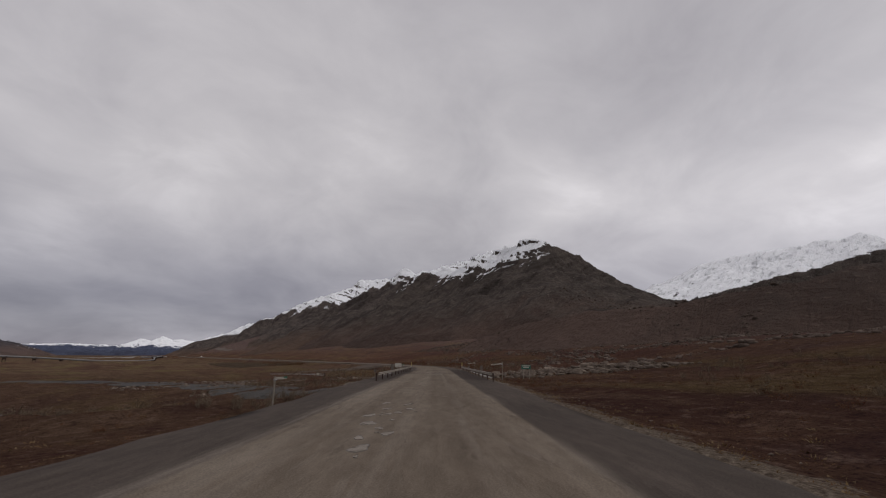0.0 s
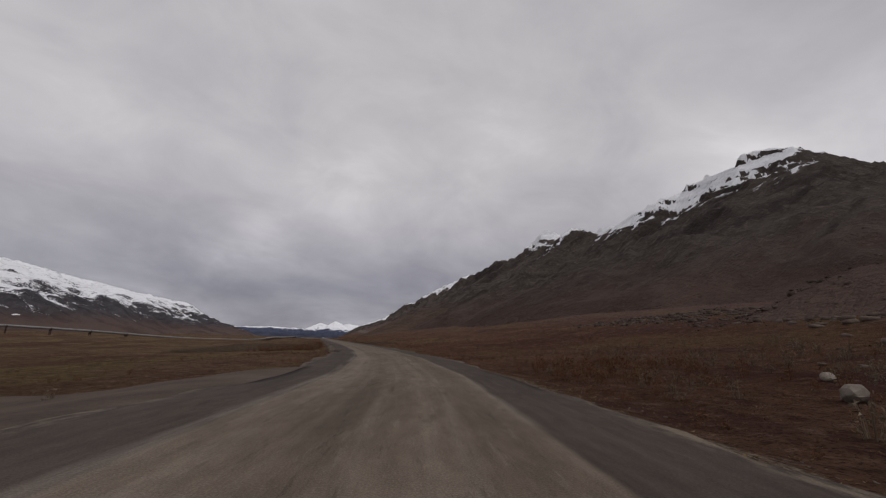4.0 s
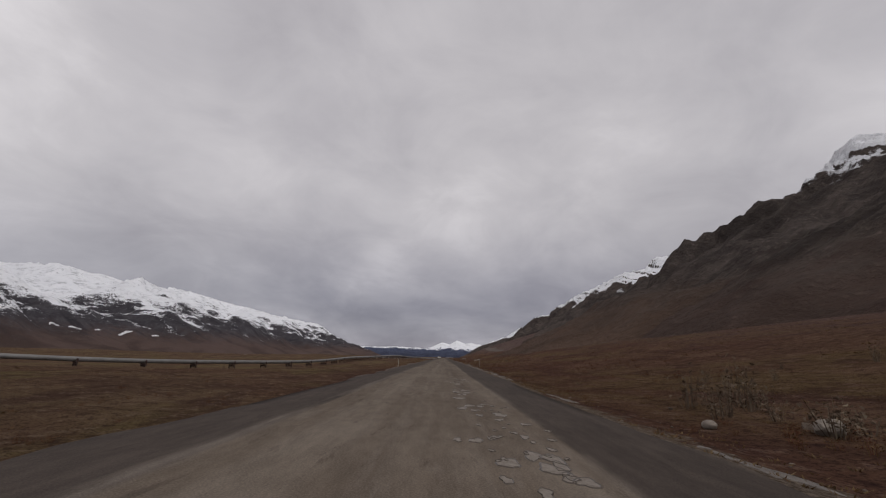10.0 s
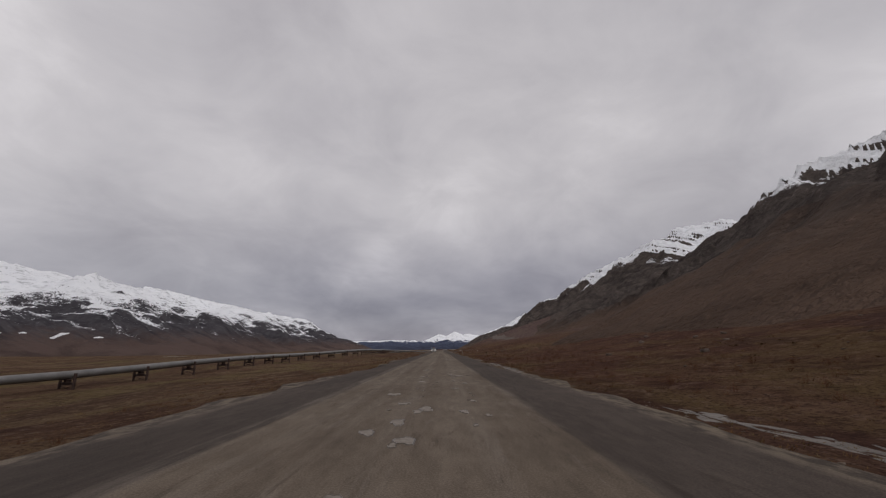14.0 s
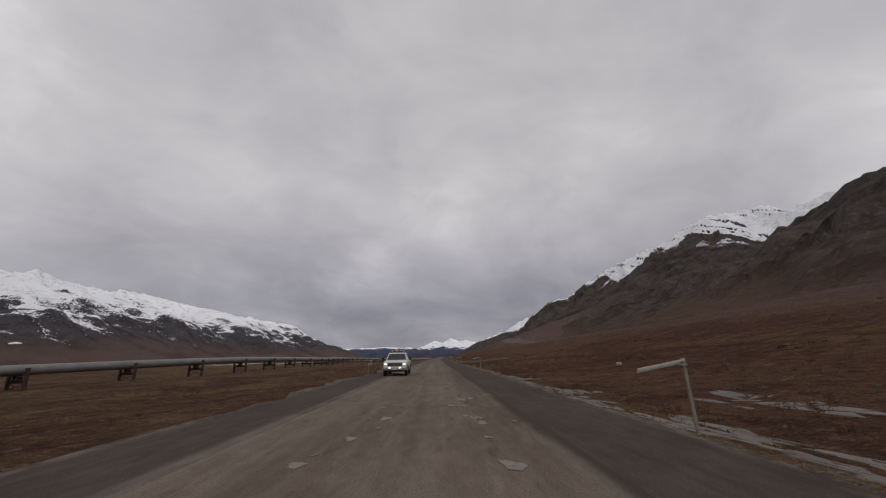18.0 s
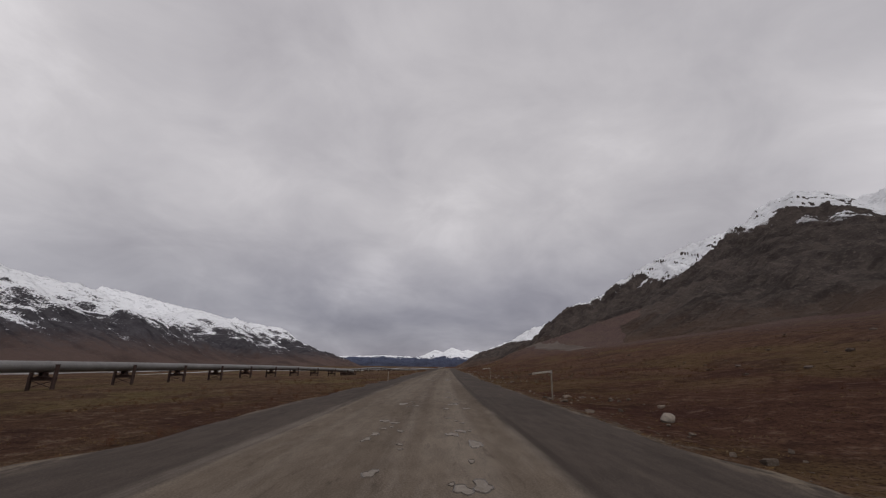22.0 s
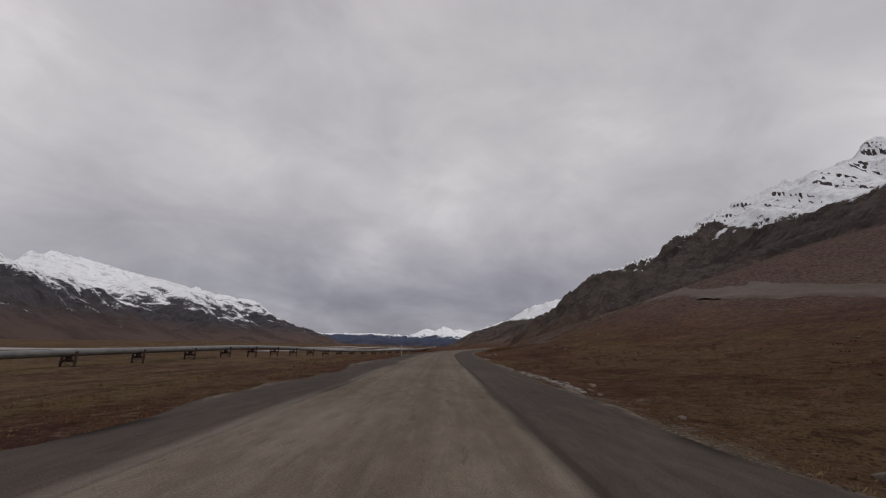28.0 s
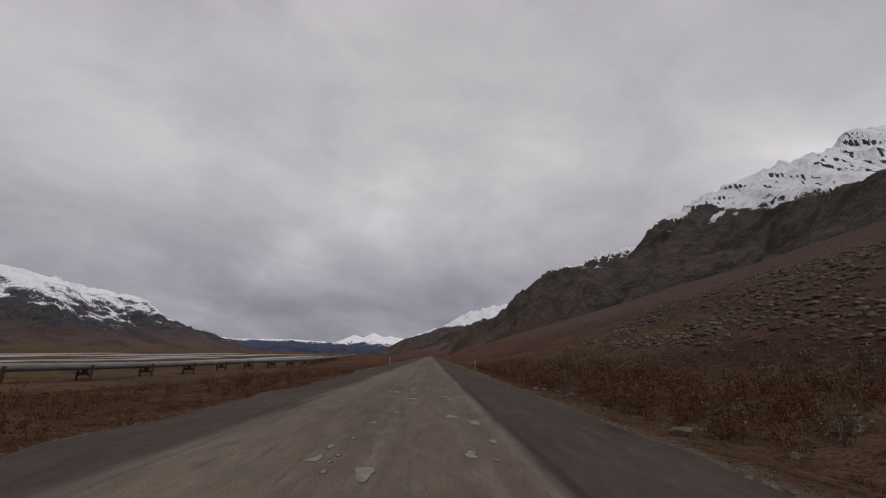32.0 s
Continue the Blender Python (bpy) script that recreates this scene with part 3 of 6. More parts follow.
crown = crown - np.where((U2 < -6.5) | (U2 > 5.2), 0.32, 0)
rut = -0.014 * (np.exp(-((U2 - 0.75) / 0.35) ** 2) + np.exp(-((U2 + 0.85) / 0.35) ** 2) + np.exp(-((U2 + 2.7) / 0.35) ** 2))
ridge = 0.035 * (np.exp(-((U2 - np.interp(S2, [420, 1080], [2.4, 1.6])) / 0.25) ** 2) + np.exp(-((U2 + 3.75) / 0.25) ** 2))
RX, RY, RZ = spot(S2, U2 + ragged)
lift = crown + rut + ridge


def road_z(s, u):
    """Height of the road's surface over its crown line."""
    s, u = np.asarray(s, float), np.asarray(u, float)
    i = np.clip((s - rs[0]).astype(int), 0, len(rs) - 2)
    j = np.clip(np.searchsorted(ru, u) - 1, 0, len(ru) - 2)
    a, b = s - rs[i], (u - ru[j]) / (ru[j + 1] - ru[j])
    return (lift[i, j] * (1 - b) + lift[i, j + 1] * b) * (1 - a) + (lift[i + 1, j] * (1 - b) + lift[i + 1, j + 1] * b) * a


road = sheet("road", RX, RY, RZ + lift, gravel, uv=np.stack([U2 + ragged, S2], -1))
tagged(road, "potholed packed gravel road with pale wheel tracks and dark shoulders", "road", kind="structure")


slopes = {}


# ---- mountains: ridges with falling sides, roughened ----
def massif(name, ridges, x_range, y_range, steps, mat, label, slope=0.68, rough=1.0, seed=3, floor=-12.0, pinnacle=0.0, grand=0.0, ledge=0.0, ledge_from=95.0):
    xs, ys = np.arange(*x_range, steps[0]), np.arange(*y_range, steps[1])
    Y, X = np.meshgrid(ys, xs, indexing="ij")
    warp_x = X + 7 * rough * fractal(X, Y, 90, 3, seed + 50)
    warp_y = Y + 9 * rough * fractal(X, Y, 90, 3, seed + 70)
    Z = np.full(X.shape, -1e3)
    D = np.full(X.shape, 1e3)
    for line in ridges:
        c = slope
        if not isinstance(line[0], tuple):
            c, line = line[0], line[1:]
        for (ax, ay, az), (bx, by, bz) in zip(line, line[1:]):
            dx, dy = bx - ax, by - ay
            k = np.clip(((warp_x - ax) * dx + (warp_y - ay) * dy) / (dx * dx + dy * dy), 0, 1)
            d = np.hypot(warp_x - ax - k * dx, warp_y - ay - k * dy)
            true = np.hypot(X - ax - k * dx, Y - ay - k * dy)
            d = np.where(true < 25, np.minimum(d, true + (d - true) * true / 25), d)
            z = az + k * (bz - az) - c * (0.74 * d + 34 * (1 - np.exp(-d / 50)))
            D = np.where(z > Z, d, D)
            Z = np.maximum(Z, z)
    up = np.clip(Z / 60, 0.05, 1.0)
    crag = fractal(X, Y, 55, 5, seed, True, 0.55) * 5.0 + fractal(X, Y, 14, 3, seed + 20, True) * 1.8
    gully = fractal(X * 0.35, Y, 38, 3, seed + 30, True) * 4.0
    Z = Z + (crag + gully) * up * rough * (0.45 + 0.55 * np.clip(D / 40, 0, 1)) - 8.0 * rough * up * np.clip(D / 60, 0, 1)
    Z = Z + pinnacle * np.exp(-D / 16.0) * np.maximum(fractal(X, Y, 20, 3, seed + 40, True, 0.6) - 0.2, -0.5) * up
    Z = Z + grand * up * np.clip(D / 70, 0, 1) * (fractal(X * 0.38, Y + 0.25 * X, 170, 3, seed + 60, True, 0.5) - 0.3)
    outcrop = np.zeros(X.shape)
    if ledge:
        # dipping beds weather into treads and short cliffs
        q = (Z + 0.24 * X - 0.16 * Y + 12.0 * fractal(X, Y, 120, 4, seed + 80)) / ledge
        q = q + 0.35 * np.sin(q * 2.1)
        k = q - np.floor(q)
        tread = np.clip((k - 0.62) / 0.38, 0, 1)
        tread = 0.35 * k + 0.65 * tread * tread * (3 - 2 * tread)
        Z = Z + ledge * (tread - k + 0.2) * np.clip((Z - ledge_from) / 35.0, 0, 1) * np.clip(0.65 + 0.8 * fractal(X, Y, 60, 3, seed + 90), 0, 1)
        outcrop = np.clip((k - 0.62) / 0.12, 0, 1) * np.clip((0.98 - k) / 0.1, 0, 1) * np.clip(0.45 + 1.5 * fractal(X, Y, 45, 3, seed + 95), 0, 1)
    keep = Z > floor
    slopes[name] = (xs, ys, Z)
    ob = sheet(name, X, Y, np.maximum(Z, floor - 6), mat, keep=keep, extra=outcrop)
    return tagged(ob, label, "mountain", kind="structure")


massif("mountain_near", [
    [(800, -150, 196), (640, 60, 116), (520, 190, 66), (484, 235, 75), (425, 275, 127), (390, 303, 143), (390, 332, 150), (396, 336, 143), (410, 402, 154), (384, 416, 138), (375, 490, 121), (365, 523, 137)],
    [0.42, (160, 165, 15), (174, 116, 24), (181, 80, 23), (193, 48, 28), (235, -20, 46), (330, -180, 92), (640, -260, 140)],
], (110, 900), (-420, 860), (2.9, 2.9), first_rock, "dark pointed mountain with thin snow bands on its ridge", 0.70, 0.8, 5, ledge=13.0, ledge_from=85.0)
massif("mountain_range_east", [
    [(190, 590, 10), (248, 614, 75), (320, 600, 115), (374, 597, 158), (424, 628, 135), (470, 597, 168), (617, 618, 186)],
    [(190, 868, 9), (330, 838, 87), (400, 832, 143), (445, 854, 168), (586, 844, 212), (792, 800, 292)],
    [(215, 1236, 14), (344, 1226, 88), (430, 1222, 153), (477, 1224, 182), (492, 1211, 189), (535, 1226, 197), (589, 1254, 196), (720, 1172, 234), (900, 1150, 240)],
    [(480, 1290, 152), (475, 1340, 138), (480, 1420, 138), (508, 1500, 184)],
    [0.9, (215, 1548, 10), (330, 1536, 84), (385, 1531, 110), (420, 1547, 143), (450, 1537, 160), (500, 1530, 192), (530, 1523, 206), (580, 1498, 224), (661, 1514, 258), (690, 1530, 268), (746, 1545, 311), (869, 1500, 328)],
    [0.95, (260, 1800, 14), (350, 1790, 88), (392, 1799, 127), (419, 1794, 141), (494, 1754, 166), (580, 1704, 196)],
    [0.8, (330, 2250, 20), (420, 2240, 85), (560, 2200, 140)],
    [0.8, (340, 2750, 20), (450, 2730, 80), (600, 2700, 150)],
], (60, 940), (330, 3060), (3.0, 3.2), east_rock, "dark scree spurs with snow on the crest", 0.72, 1.0, 9, pinnacle=3.0, ledge=15.0, ledge_from=105.0)
massif("mountain_range_north_east", [
    [(380, 3120, 50), (470, 3105, 120), (538, 3106, 152), (563, 3109, 166), (608, 3080, 201), (649, 3061, 214), (746, 3010, 240), (950, 2950, 280)],
    [(330, 3650, 20), (430, 3700, 100), (568, 3720, 158), (800, 3700, 230)],
    [(300, 4150, 20), (420, 4180, 100), (600, 4208, 167)],
], (40, 1000), (2700, 4500), (10, 12), east_rock, "distant snowy spurs of the same range", 0.66, 1.3, 13)
massif("mountain_range_west", [
    [(-415, 2790, 20), (-496, 2770, 90), (-560, 2764, 95), (-612, 2759, 123), (-723, 2855, 179), (-1022, 2981, 235), (-1280, 3090, 295), (-1745, 2998, 408)],
    [(-560, 2300, 40), (-665, 2400, 115), (-860, 2549, 199), (-1100, 2750, 255)],
    [(-560, 1690, 20), (-700, 1650, 95), (-866, 1640, 167), (-980, 1740, 235), (-1106, 1831, 242), (-1365, 1848, 300), (-1702, 1884, 318)],
    [(-700, 1250, 20), (-900, 1250, 110), (-1150, 1300, 215), (-1500, 1400, 345)],
    [(-900, 700, 15), (-1100, 750, 105), (-1500, 900, 300)],
], (-1750, -200), (350, 3450), (10, 10), west_rock, "long mountain range with snow above dark lower slopes", 0.5, 1.2, 17, grand=30.0)
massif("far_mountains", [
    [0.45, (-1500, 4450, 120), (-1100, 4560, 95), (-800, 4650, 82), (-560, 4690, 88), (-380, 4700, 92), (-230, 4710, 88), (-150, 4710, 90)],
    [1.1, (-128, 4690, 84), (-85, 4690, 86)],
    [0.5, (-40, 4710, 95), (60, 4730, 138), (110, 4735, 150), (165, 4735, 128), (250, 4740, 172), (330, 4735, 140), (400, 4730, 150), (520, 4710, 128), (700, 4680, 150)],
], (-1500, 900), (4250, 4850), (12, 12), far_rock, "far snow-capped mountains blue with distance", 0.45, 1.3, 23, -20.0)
massif("snowy_mountains_east", [
    [(1240, 800, 110), (1330, 693, 185), (1380, 620, 236), (1400, 545, 258), (1430, 476, 290), (1460, 380, 306), (1490, 273, 312), (1550, 120, 330)],
], (1050, 1700), (0, 950), (10, 10), back_rock, "snow-covered mountains beyond the saddle", 0.5, 1.3, 29)


# ---- building blocks ----
class Shape:
    """Collects solids into one mesh."""

    def __init__(self):
        self.v, self.f = [], []

    def add(self, verts, faces):
        n = len(self.v)
        self.v += [tuple(p) for p in verts]
        self.f += [tuple(i + n for i in f) for f in faces]
        return self

    def box(self, x0, y0, z0, x1, y1, z1, taper=0.0, bevel=0.0):
        """A box with its corners cut by bevel; its top drawn in by taper."""
        b, t = bevel, taper
        rings = []
        for z, g in ((z0, b), (z0 + b, 0.0), (z1 - b, 0.0), (z1, b)) if b else ((z0, 0.0), (z1, 0.0)):
            k = t * (z - z0) / max(z1 - z0, 1e-6) + g
            if b:
                rings.append([(x0 + k + b, y0 + k, z), (x1 - k - b, y0 + k, z), (x1 - k, y0 + k + b, z), (x1 - k, y1 - k - b, z), (x1 - k - b, y1 - k, z), (x0 + k + b, y1 - k, z), (x0 + k, y1 - k - b, z), (x0 + k, y0 + k + b, z)])
            else:
                rings.append([(x0 + k, y0 + k, z), (x1 - k, y0 + k, z), (x1 - k, y1 - k, z), (x0 + k, y1 - k, z)])
        return self.loft(rings)

    def loft(self, rings, caps=True):
        n, m = len(rings[0]), len(rings)
        faces = [(i * n + j, i * n + (j + 1) % n, (i + 1) * n + (j + 1) % n, (i + 1) * n + j) for i in range(m - 1) for j in range(n)]
        if caps:
            faces += [tuple(range(n))[::-1], tuple((m - 1) * n + j for j in range(n))]
        return self.add([p for r in rings for p in r], faces)

    def tube(self, a, b, r0, r1=None, n=10, caps=True):
        a, b = Vector(a), Vector(b)
        r1 = r0 if r1 is None else r1
        q = (b - a).to_track_quat("Z", "Y")
        rings = [[tuple(p + q @ Vector((r * math.cos(6.28319 * j / n), r * math.sin(6.28319 * j / n), 0))) for j in range(n)] for p, r in ((a, r0), (b, r1))]
        return self.loft(rings, caps)

    def mesh(self, name, mat, smooth=False):
        me = bpy.data.meshes.new(name)
        me.from_pydata(self.v, [], self.f)
        bm = bmesh.new()
        bm.from_mesh(me)
        bmesh.ops.recalc_face_normals(bm, faces=bm.faces)
        bm.to_mesh(me)
        bm.free()
        if smooth:
            me.polygons.foreach_set("use_smooth", np.full(len(me.polygons), True))
            me.update()
        me.materials.append(mat)
        return me


def thing(name, label, category, m, group=""):
    ob = new(name)
    ob.empty_display_size = 0.2
    ob.matrix_world = m
    return tagged(ob, label, category, group)


def part(name, shape, mat, parent, label="", smooth=False, at=None):
    me = shape if isinstance(shape, bpy.types.Mesh) else shape.mesh(name, mat, smooth)
    ob = new(name, me)
    ob.parent = parent
    if at is not None:
        ob.matrix_basis = at
    if label:
        tagged(ob, label)
    return ob


def stand(s, u, turn=0.0, lift=0.0, lean=(0.0, 0.0)):
    """A pose on the ground beside the road, turned against the road's direction."""
    x, y, _ = spot(s, u)
    z = float(lie(x, y)) if (u < -6.0 or u > 5.0) else float(level_at(s))
    return pose(float(x), float(y), z + lift, lean[0], lean[1], heading(s) + turn)


# ---- pipeline on its supports ----
pipe_skin = speckled("galvanised_pipe_jacket", (0.13, 0.125, 0.122), (0.22, 0.215, 0.21), 0.4, 0.5, 0.3, 6.0, 0.08)
pipe_line = [(-900, 60, -1.0), (-520, 240, -0.5), (-320, 345, 1.1), (-95, 395, 3.6), (-54, 430, 1.4), (-27, 460, -1.3), (-7, 490, -2.5), (6, 520, -2.7), (18, 550, -2.8), (26, 580, -2.2), (28, 610, -1.0), (29, 640, -0.4), (29, 670, -0.3),
             (32, 700, 0.1), (39, 730, 0.9), (44, 760, 1.4), (45, 790, 1.3), (46, 820, 1.0), (42, 850, 1.0), (40, 880, 1.0), (39, 910, 0.8), (40, 940, 0.6), (45, 970, 0.1), (51, 1000, -0.7), (49, 1030, -1.6), (38, 1060, -2.0),
             (28, 1090, -2.0), (28, 1120, -1.6), (35, 1150, -0.9), (38, 1180, -0.5), (42, 1210, -1.0), (48, 1240, -2.1), (55, 1270, -2.6), (64, 1300, -2.7), (71, 1330, -2.5), (80, 1360, -2.3), (90, 1390, -2.1), (96, 1480, -1.7), (102, 1580, -1.1),
             (112, 1720, -0.4)]
pipe_path, bend = [], 18.3
for (ax, ay, az), (bx, by, bz) in zip(pipe_line, pipe_line[1:]):
    n = max(1, round(math.hypot(bx - ax, by - ay) / bend))
    pipe_path += [Vector((ax + (bx - ax) * k / n, ay + (by - ay) * k / n, az + (bz - az) * k / n)) for k in range(n)]
pipe_path.append(Vector(pipe_line[-1]))
for _ in range(1):
    pipe_path = [pipe_path[0]] + [(a + 2 * b + c) / 4 for a, b, c in zip(pipe_path, pipe_path[1:], pipe_path[2:])] + [pipe_path[-1]]
pipeline = thing("oil_pipeline", "long grey insulated steel pipeline running across the tundra on supports", "pipeline", pose(0, 0, 0))
for a, b in zip(pipe_path, pipe_path[1:]):
    sh = Shape()
    d = (b - a).normalized()
    sh.tube(a, b, 0.70, n=20)
    sh.tube(b - d * 0.12, b + d * 0.12, 0.735, n=20)
    part("pipe_segment", sh, pipe_skin, pipeline, smooth=False)

near_post = Shape()
near_post.tube((0, 0, -1.2), (0, 0, 3.15), 0.23, n=12)
near_post.tube((0, 0, 3.1), (0, 0, 3.2), 0.28, n=12)
near_post.box(-0.04, -0.30, 2.6, 0.04, -0.2, 3.15)
far_post = Shape()
far_post.tube((0, 0, -1.2), (0, 0, 2.55), 0.23, n=12)
far_post.tube((0, 0, 2.5), (0, 0, 2.62), 0.28, n=12)
beam = Shape()
beam.box(-1.75, -0.16, 1.18, 1.75, 0.16, 1.24)
beam.box(-1.75, -0.03, 1.24, 1.75, 0.03, 1.56)
beam.box(-1.75, -0.16, 1.56, 1.75, 0.16, 1.62)
shoe = Shape()
shoe.box(-0.45, -0.5, 1.62, 0.45, 0.5, 1.74, bevel=0.02)
shoe.box(-0.30, -0.4, 1.74, -0.18, 0.4, 2.25)
shoe.box(0.18, -0.4, 1.74, 0.30, 0.4, 2.25)
shoe.box(-0.75, -0.3, 2.1, 0.75, 0.3, 2.2, taper=0.1)
brace = Shape()
brace.tube((-1.2, 0, 0.35), (1.2, 0, 1.15), 0.05, n=6)
brace.tube((1.2, 0, 0.35), (-1.2, 0, 1.15), 0.05, n=6)
support_meshes = [("post", near_post.mesh("post", brown_steel), (1.45, 0)), ("post", far_post.mesh("post", brown_steel), (-1.45, 0)), ("crossbeam", beam.mesh("crossbeam", brown_steel), (0, 0)),
                  ("pipe_shoe", shoe.mesh("pipe_shoe", brown_steel), (0, 0)), ("brace", brace.mesh("brace", brown_steel), (0, 0))]
first_support = None
for a, b, c in zip(pipe_path, pipe_path[1:], pipe_path[2:]):
    if b.y < 300 or b.y > 1500:
        continue
    d = c - a
    m = pose(b.x, b.y, b.z - 2.9, 0, 0, math.degrees(math.atan2(-d.x, d.y)))
    if first_support is None:
        first_support = thing("pipeline_support", "dark brown steel trestle holding up the pipeline", "support", m, "pipeline supports")
        for name, me, (px, py) in support_meshes:
            part(name, me, None, first_support, at=pose(px, py, 0))
    else:
        copy_thing(first_support, m)

# ---- marker posts beside the road ----
orange = speckled("orange_plastic", (0.42, 0.16, 0.03), (0.55, 0.24, 0.06), 6.0, 0.6)
green_tape = speckled("green_reflective_tape", (0.02, 0.09, 0.06), (0.04, 0.15, 0.10), 6.0, 0.5)
yellow = speckled("faded_yellow_paint", (0.38, 0.30, 0.10), (0.52, 0.43, 0.18), 6.0, 0.6)
pole = Shape()
pole.box(-0.04, -0.03, -0.5, 0.04, 0.03, 1.86, bevel=0.008)
pole.box(-0.055, -0.035, 1.70, 0.055, 0.035, 1.90)
arm_a, arm_b, grip = Shape(), Shape(), Shape()
arm_a.box(-1.30, -0.05, 1.81, 0.03, -0.028, 1.865, bevel=0.004)
arm_b.box(-1.30, 0.034, 1.745, 0.03, 0.056, 1.80, bevel=0.004)
grip.box(-0.10, -0.06, 1.70, 0.06, 0.066, 1.74)
pole_me, arm_a_me, arm_b_me, grip_me = pole.mesh("post", timber), arm_a.mesh("board", white_board), arm_b.mesh("board", white_board), grip.mesh("bracket", steel)
tip = Shape()
tip.box(-1.32, -0.055, 1.79, -0.95, -0.02, 1.88)
tip_me = tip.mesh("reflective_tip", green_tape)


def marker(s, u, side, lean=0.0, label="", tape=False, size=1.0):
    """A timber post with two long boards that point over the road."""
    m = stand(s, u, 0.0 if side > 0 else 180.0, 0.0, (lean * 0.5, lean)) @ Matrix.Diagonal((size, size, size, 1))
    ob = thing("marker_post", label or "weathered timber marker post with two pale boards pointing at the road", "marker post", m, "roadside marker posts")
    part("post", pole_me, None, ob)
    tilt = pose(0, 0, 0) @ Matrix.Translation((0, 0, 1.8)) @ pose(0, 0, 0, 0, -8 if side > 0 else 2, 0) @ Matrix.Translation((0, 0, -1.8))
    if side < 0 and size < 1:
        tilt = tilt @ Matrix.Diagonal((0.5, 1, 1, 1))
    part("board", arm_a_me, None, ob, "pale weathered board", at=tilt)
    part("board", arm_b_me, None, ob, "pale weathered board", at=tilt)
    part("bracket", grip_me, None, ob)
    if tape:
        part("reflective_tip", tip_me, None, ob, "dark green reflective tip", at=tilt)


for s, u, lean in ((40.0, 6.4, 1.5), (71.5, 6.6, -1), (463.0, 7.4, -2), (502.1, 6.9, -4), (652.6, 6.2, -1.5), (693.6, 5.9, -2), (745.3, 6.6, 0.5), (795.6, 6.7, 0), (860.8, 6.6, 1), (898.0, 7.0, 0)):
    marker(s, u, 1, lean, size=0.82 if s == 652.6 else 0.88)
for s, u, lean in ((16.9, -6.5, 0.5), (87.6, -8.0, 0.5), (320.7, -6.15, 0), (514.6, -6.4, 0), (669.5, -6.5, 1), (728.0, -7.2, -0.5)):
    marker(s, u, -1, lean, "thin timber marker post with a short two-coloured board", True, 1.08 if s == 87.6 else 0.72)

stake_kinds = {"grey": timber, "white": white_board, "orange": orange, "yellow": yellow}
stake = Shape()
stake.box(-0.03, -0.015, -0.4, 0.03, 0.015, 1.42, bevel=0.006)
band = Shape()
band.box(-0.034, -0.02, 1.12, 0.034, 0.02, 1.26)
band_me = band.mesh("reflector_band", white_board)
for s, u, kind, lean in ((359.0, -7.4, "grey", 0), (440.9, -6.6, "white", 0), (800.0, -6.9, "grey", 1), (899.1, -8.4, "white", 0), (937.5, -7.2, "white", 1), (973.5, -6.6, "white", 0), (1121.8, -5.95, "white", -1), (1211.0, -7.6, "white", 2),
                         (1278.0, 6.8, "yellow", 0), (345.0, -9.5, "grey", -2), (1290.0, -7.2, "white", 0)):
    ob = thing("delineator_stake", f"slim {kind} roadside stake with a reflector band", "stake", stand(s, u, 0, 0, (0, lean)), "delineator stakes")
    part("stake", stake.mesh("stake", stake_kinds[kind]), None, ob)
    part("reflector_band", band_me, None, ob, "pale reflector band")

# ---- bridge: rails, signs, river ----
def wave_profile():
    """Half section of a corrugated rail, as offsets out and up."""
    return [(0.0, 0.0), (0.055, 0.02), (0.08, 0.06), (0.055, 0.10), (0.0, 0.14), (0.0, 0.17), (0.055, 0.21), (0.08, 0.25), (0.055, 0.29), (0.0, 0.31)]


def rail_run(name, label, u, s0, s1, out, drop_end=False):
    base = thing(name, label, "guard rail", pose(0, 0, 0), "bridge guard rails")
    stops = np.arange(s0, s1 + 0.1, 3.8)
    for a, b in zip(stops, stops[1:]):
        sh, rings = Shape(), []
        for s in (a - 0.12, b + 0.12):
            ring = []
            for dx, dz in wave_profile():
                ring.append(spot(s, u - out * dx, 0.42 + 0.65 * dz))
            for dx, dz in wave_profile()[::-1]:
                ring.append(spot(s, u - out * (dx - 0.012), 0.42 + 0.65 * dz))
            rings.append([tuple(float(c) for c in p) for p in ring])
        sh.loft(rings)
        part("rail_beam", sh, beam_steel, base)
    for s in stops:
        x, y, z = (float(c) for c in spot(s, u + out * 0.12))
        sh = Shape()
        sh.box(-0.05, -0.05, -0.9, 0.05, 0.05, 0.61, bevel=0.012)
        sh.box(-0.06, -0.06, 0.42, 0.06, 0.06, 0.60)
        part("rail_post", sh, brown_steel, base, at=pose(x, y, z, 0, 0, heading(s)))
    return base


rail_run("guard_rail", "weathered corrugated steel guard rail on timber posts along the bridge", -4.65, 33.4, 75.3, -1)
rail_run("guard_rail", "weathered corrugated steel guard rail on timber posts along the bridge", 4.5, 33.4, 75.3, 1)


def board_sign(name, label, s, u, w, h, z, mat, posts=1, turn=0.0, back=None, thick=0.02, category="road sign"):
    ob = thing(name, label, category, stand(s, u, turn))
    panel = Shape()
    panel.box(-w / 2, -thick / 2, z, w / 2, thick / 2, z + h)
    part("panel", panel, mat, ob)
    for k in range(posts):
        x = 0.0 if posts == 1 else (-w * 0.32 if k == 0 else w * 0.32)
        p = Shape()
        p.box(x - 0.045, thick / 2, -0.8, x + 0.045, thick / 2 + 0.07, z + h * 0.95)
        part("post", p, timber, ob)
    return ob


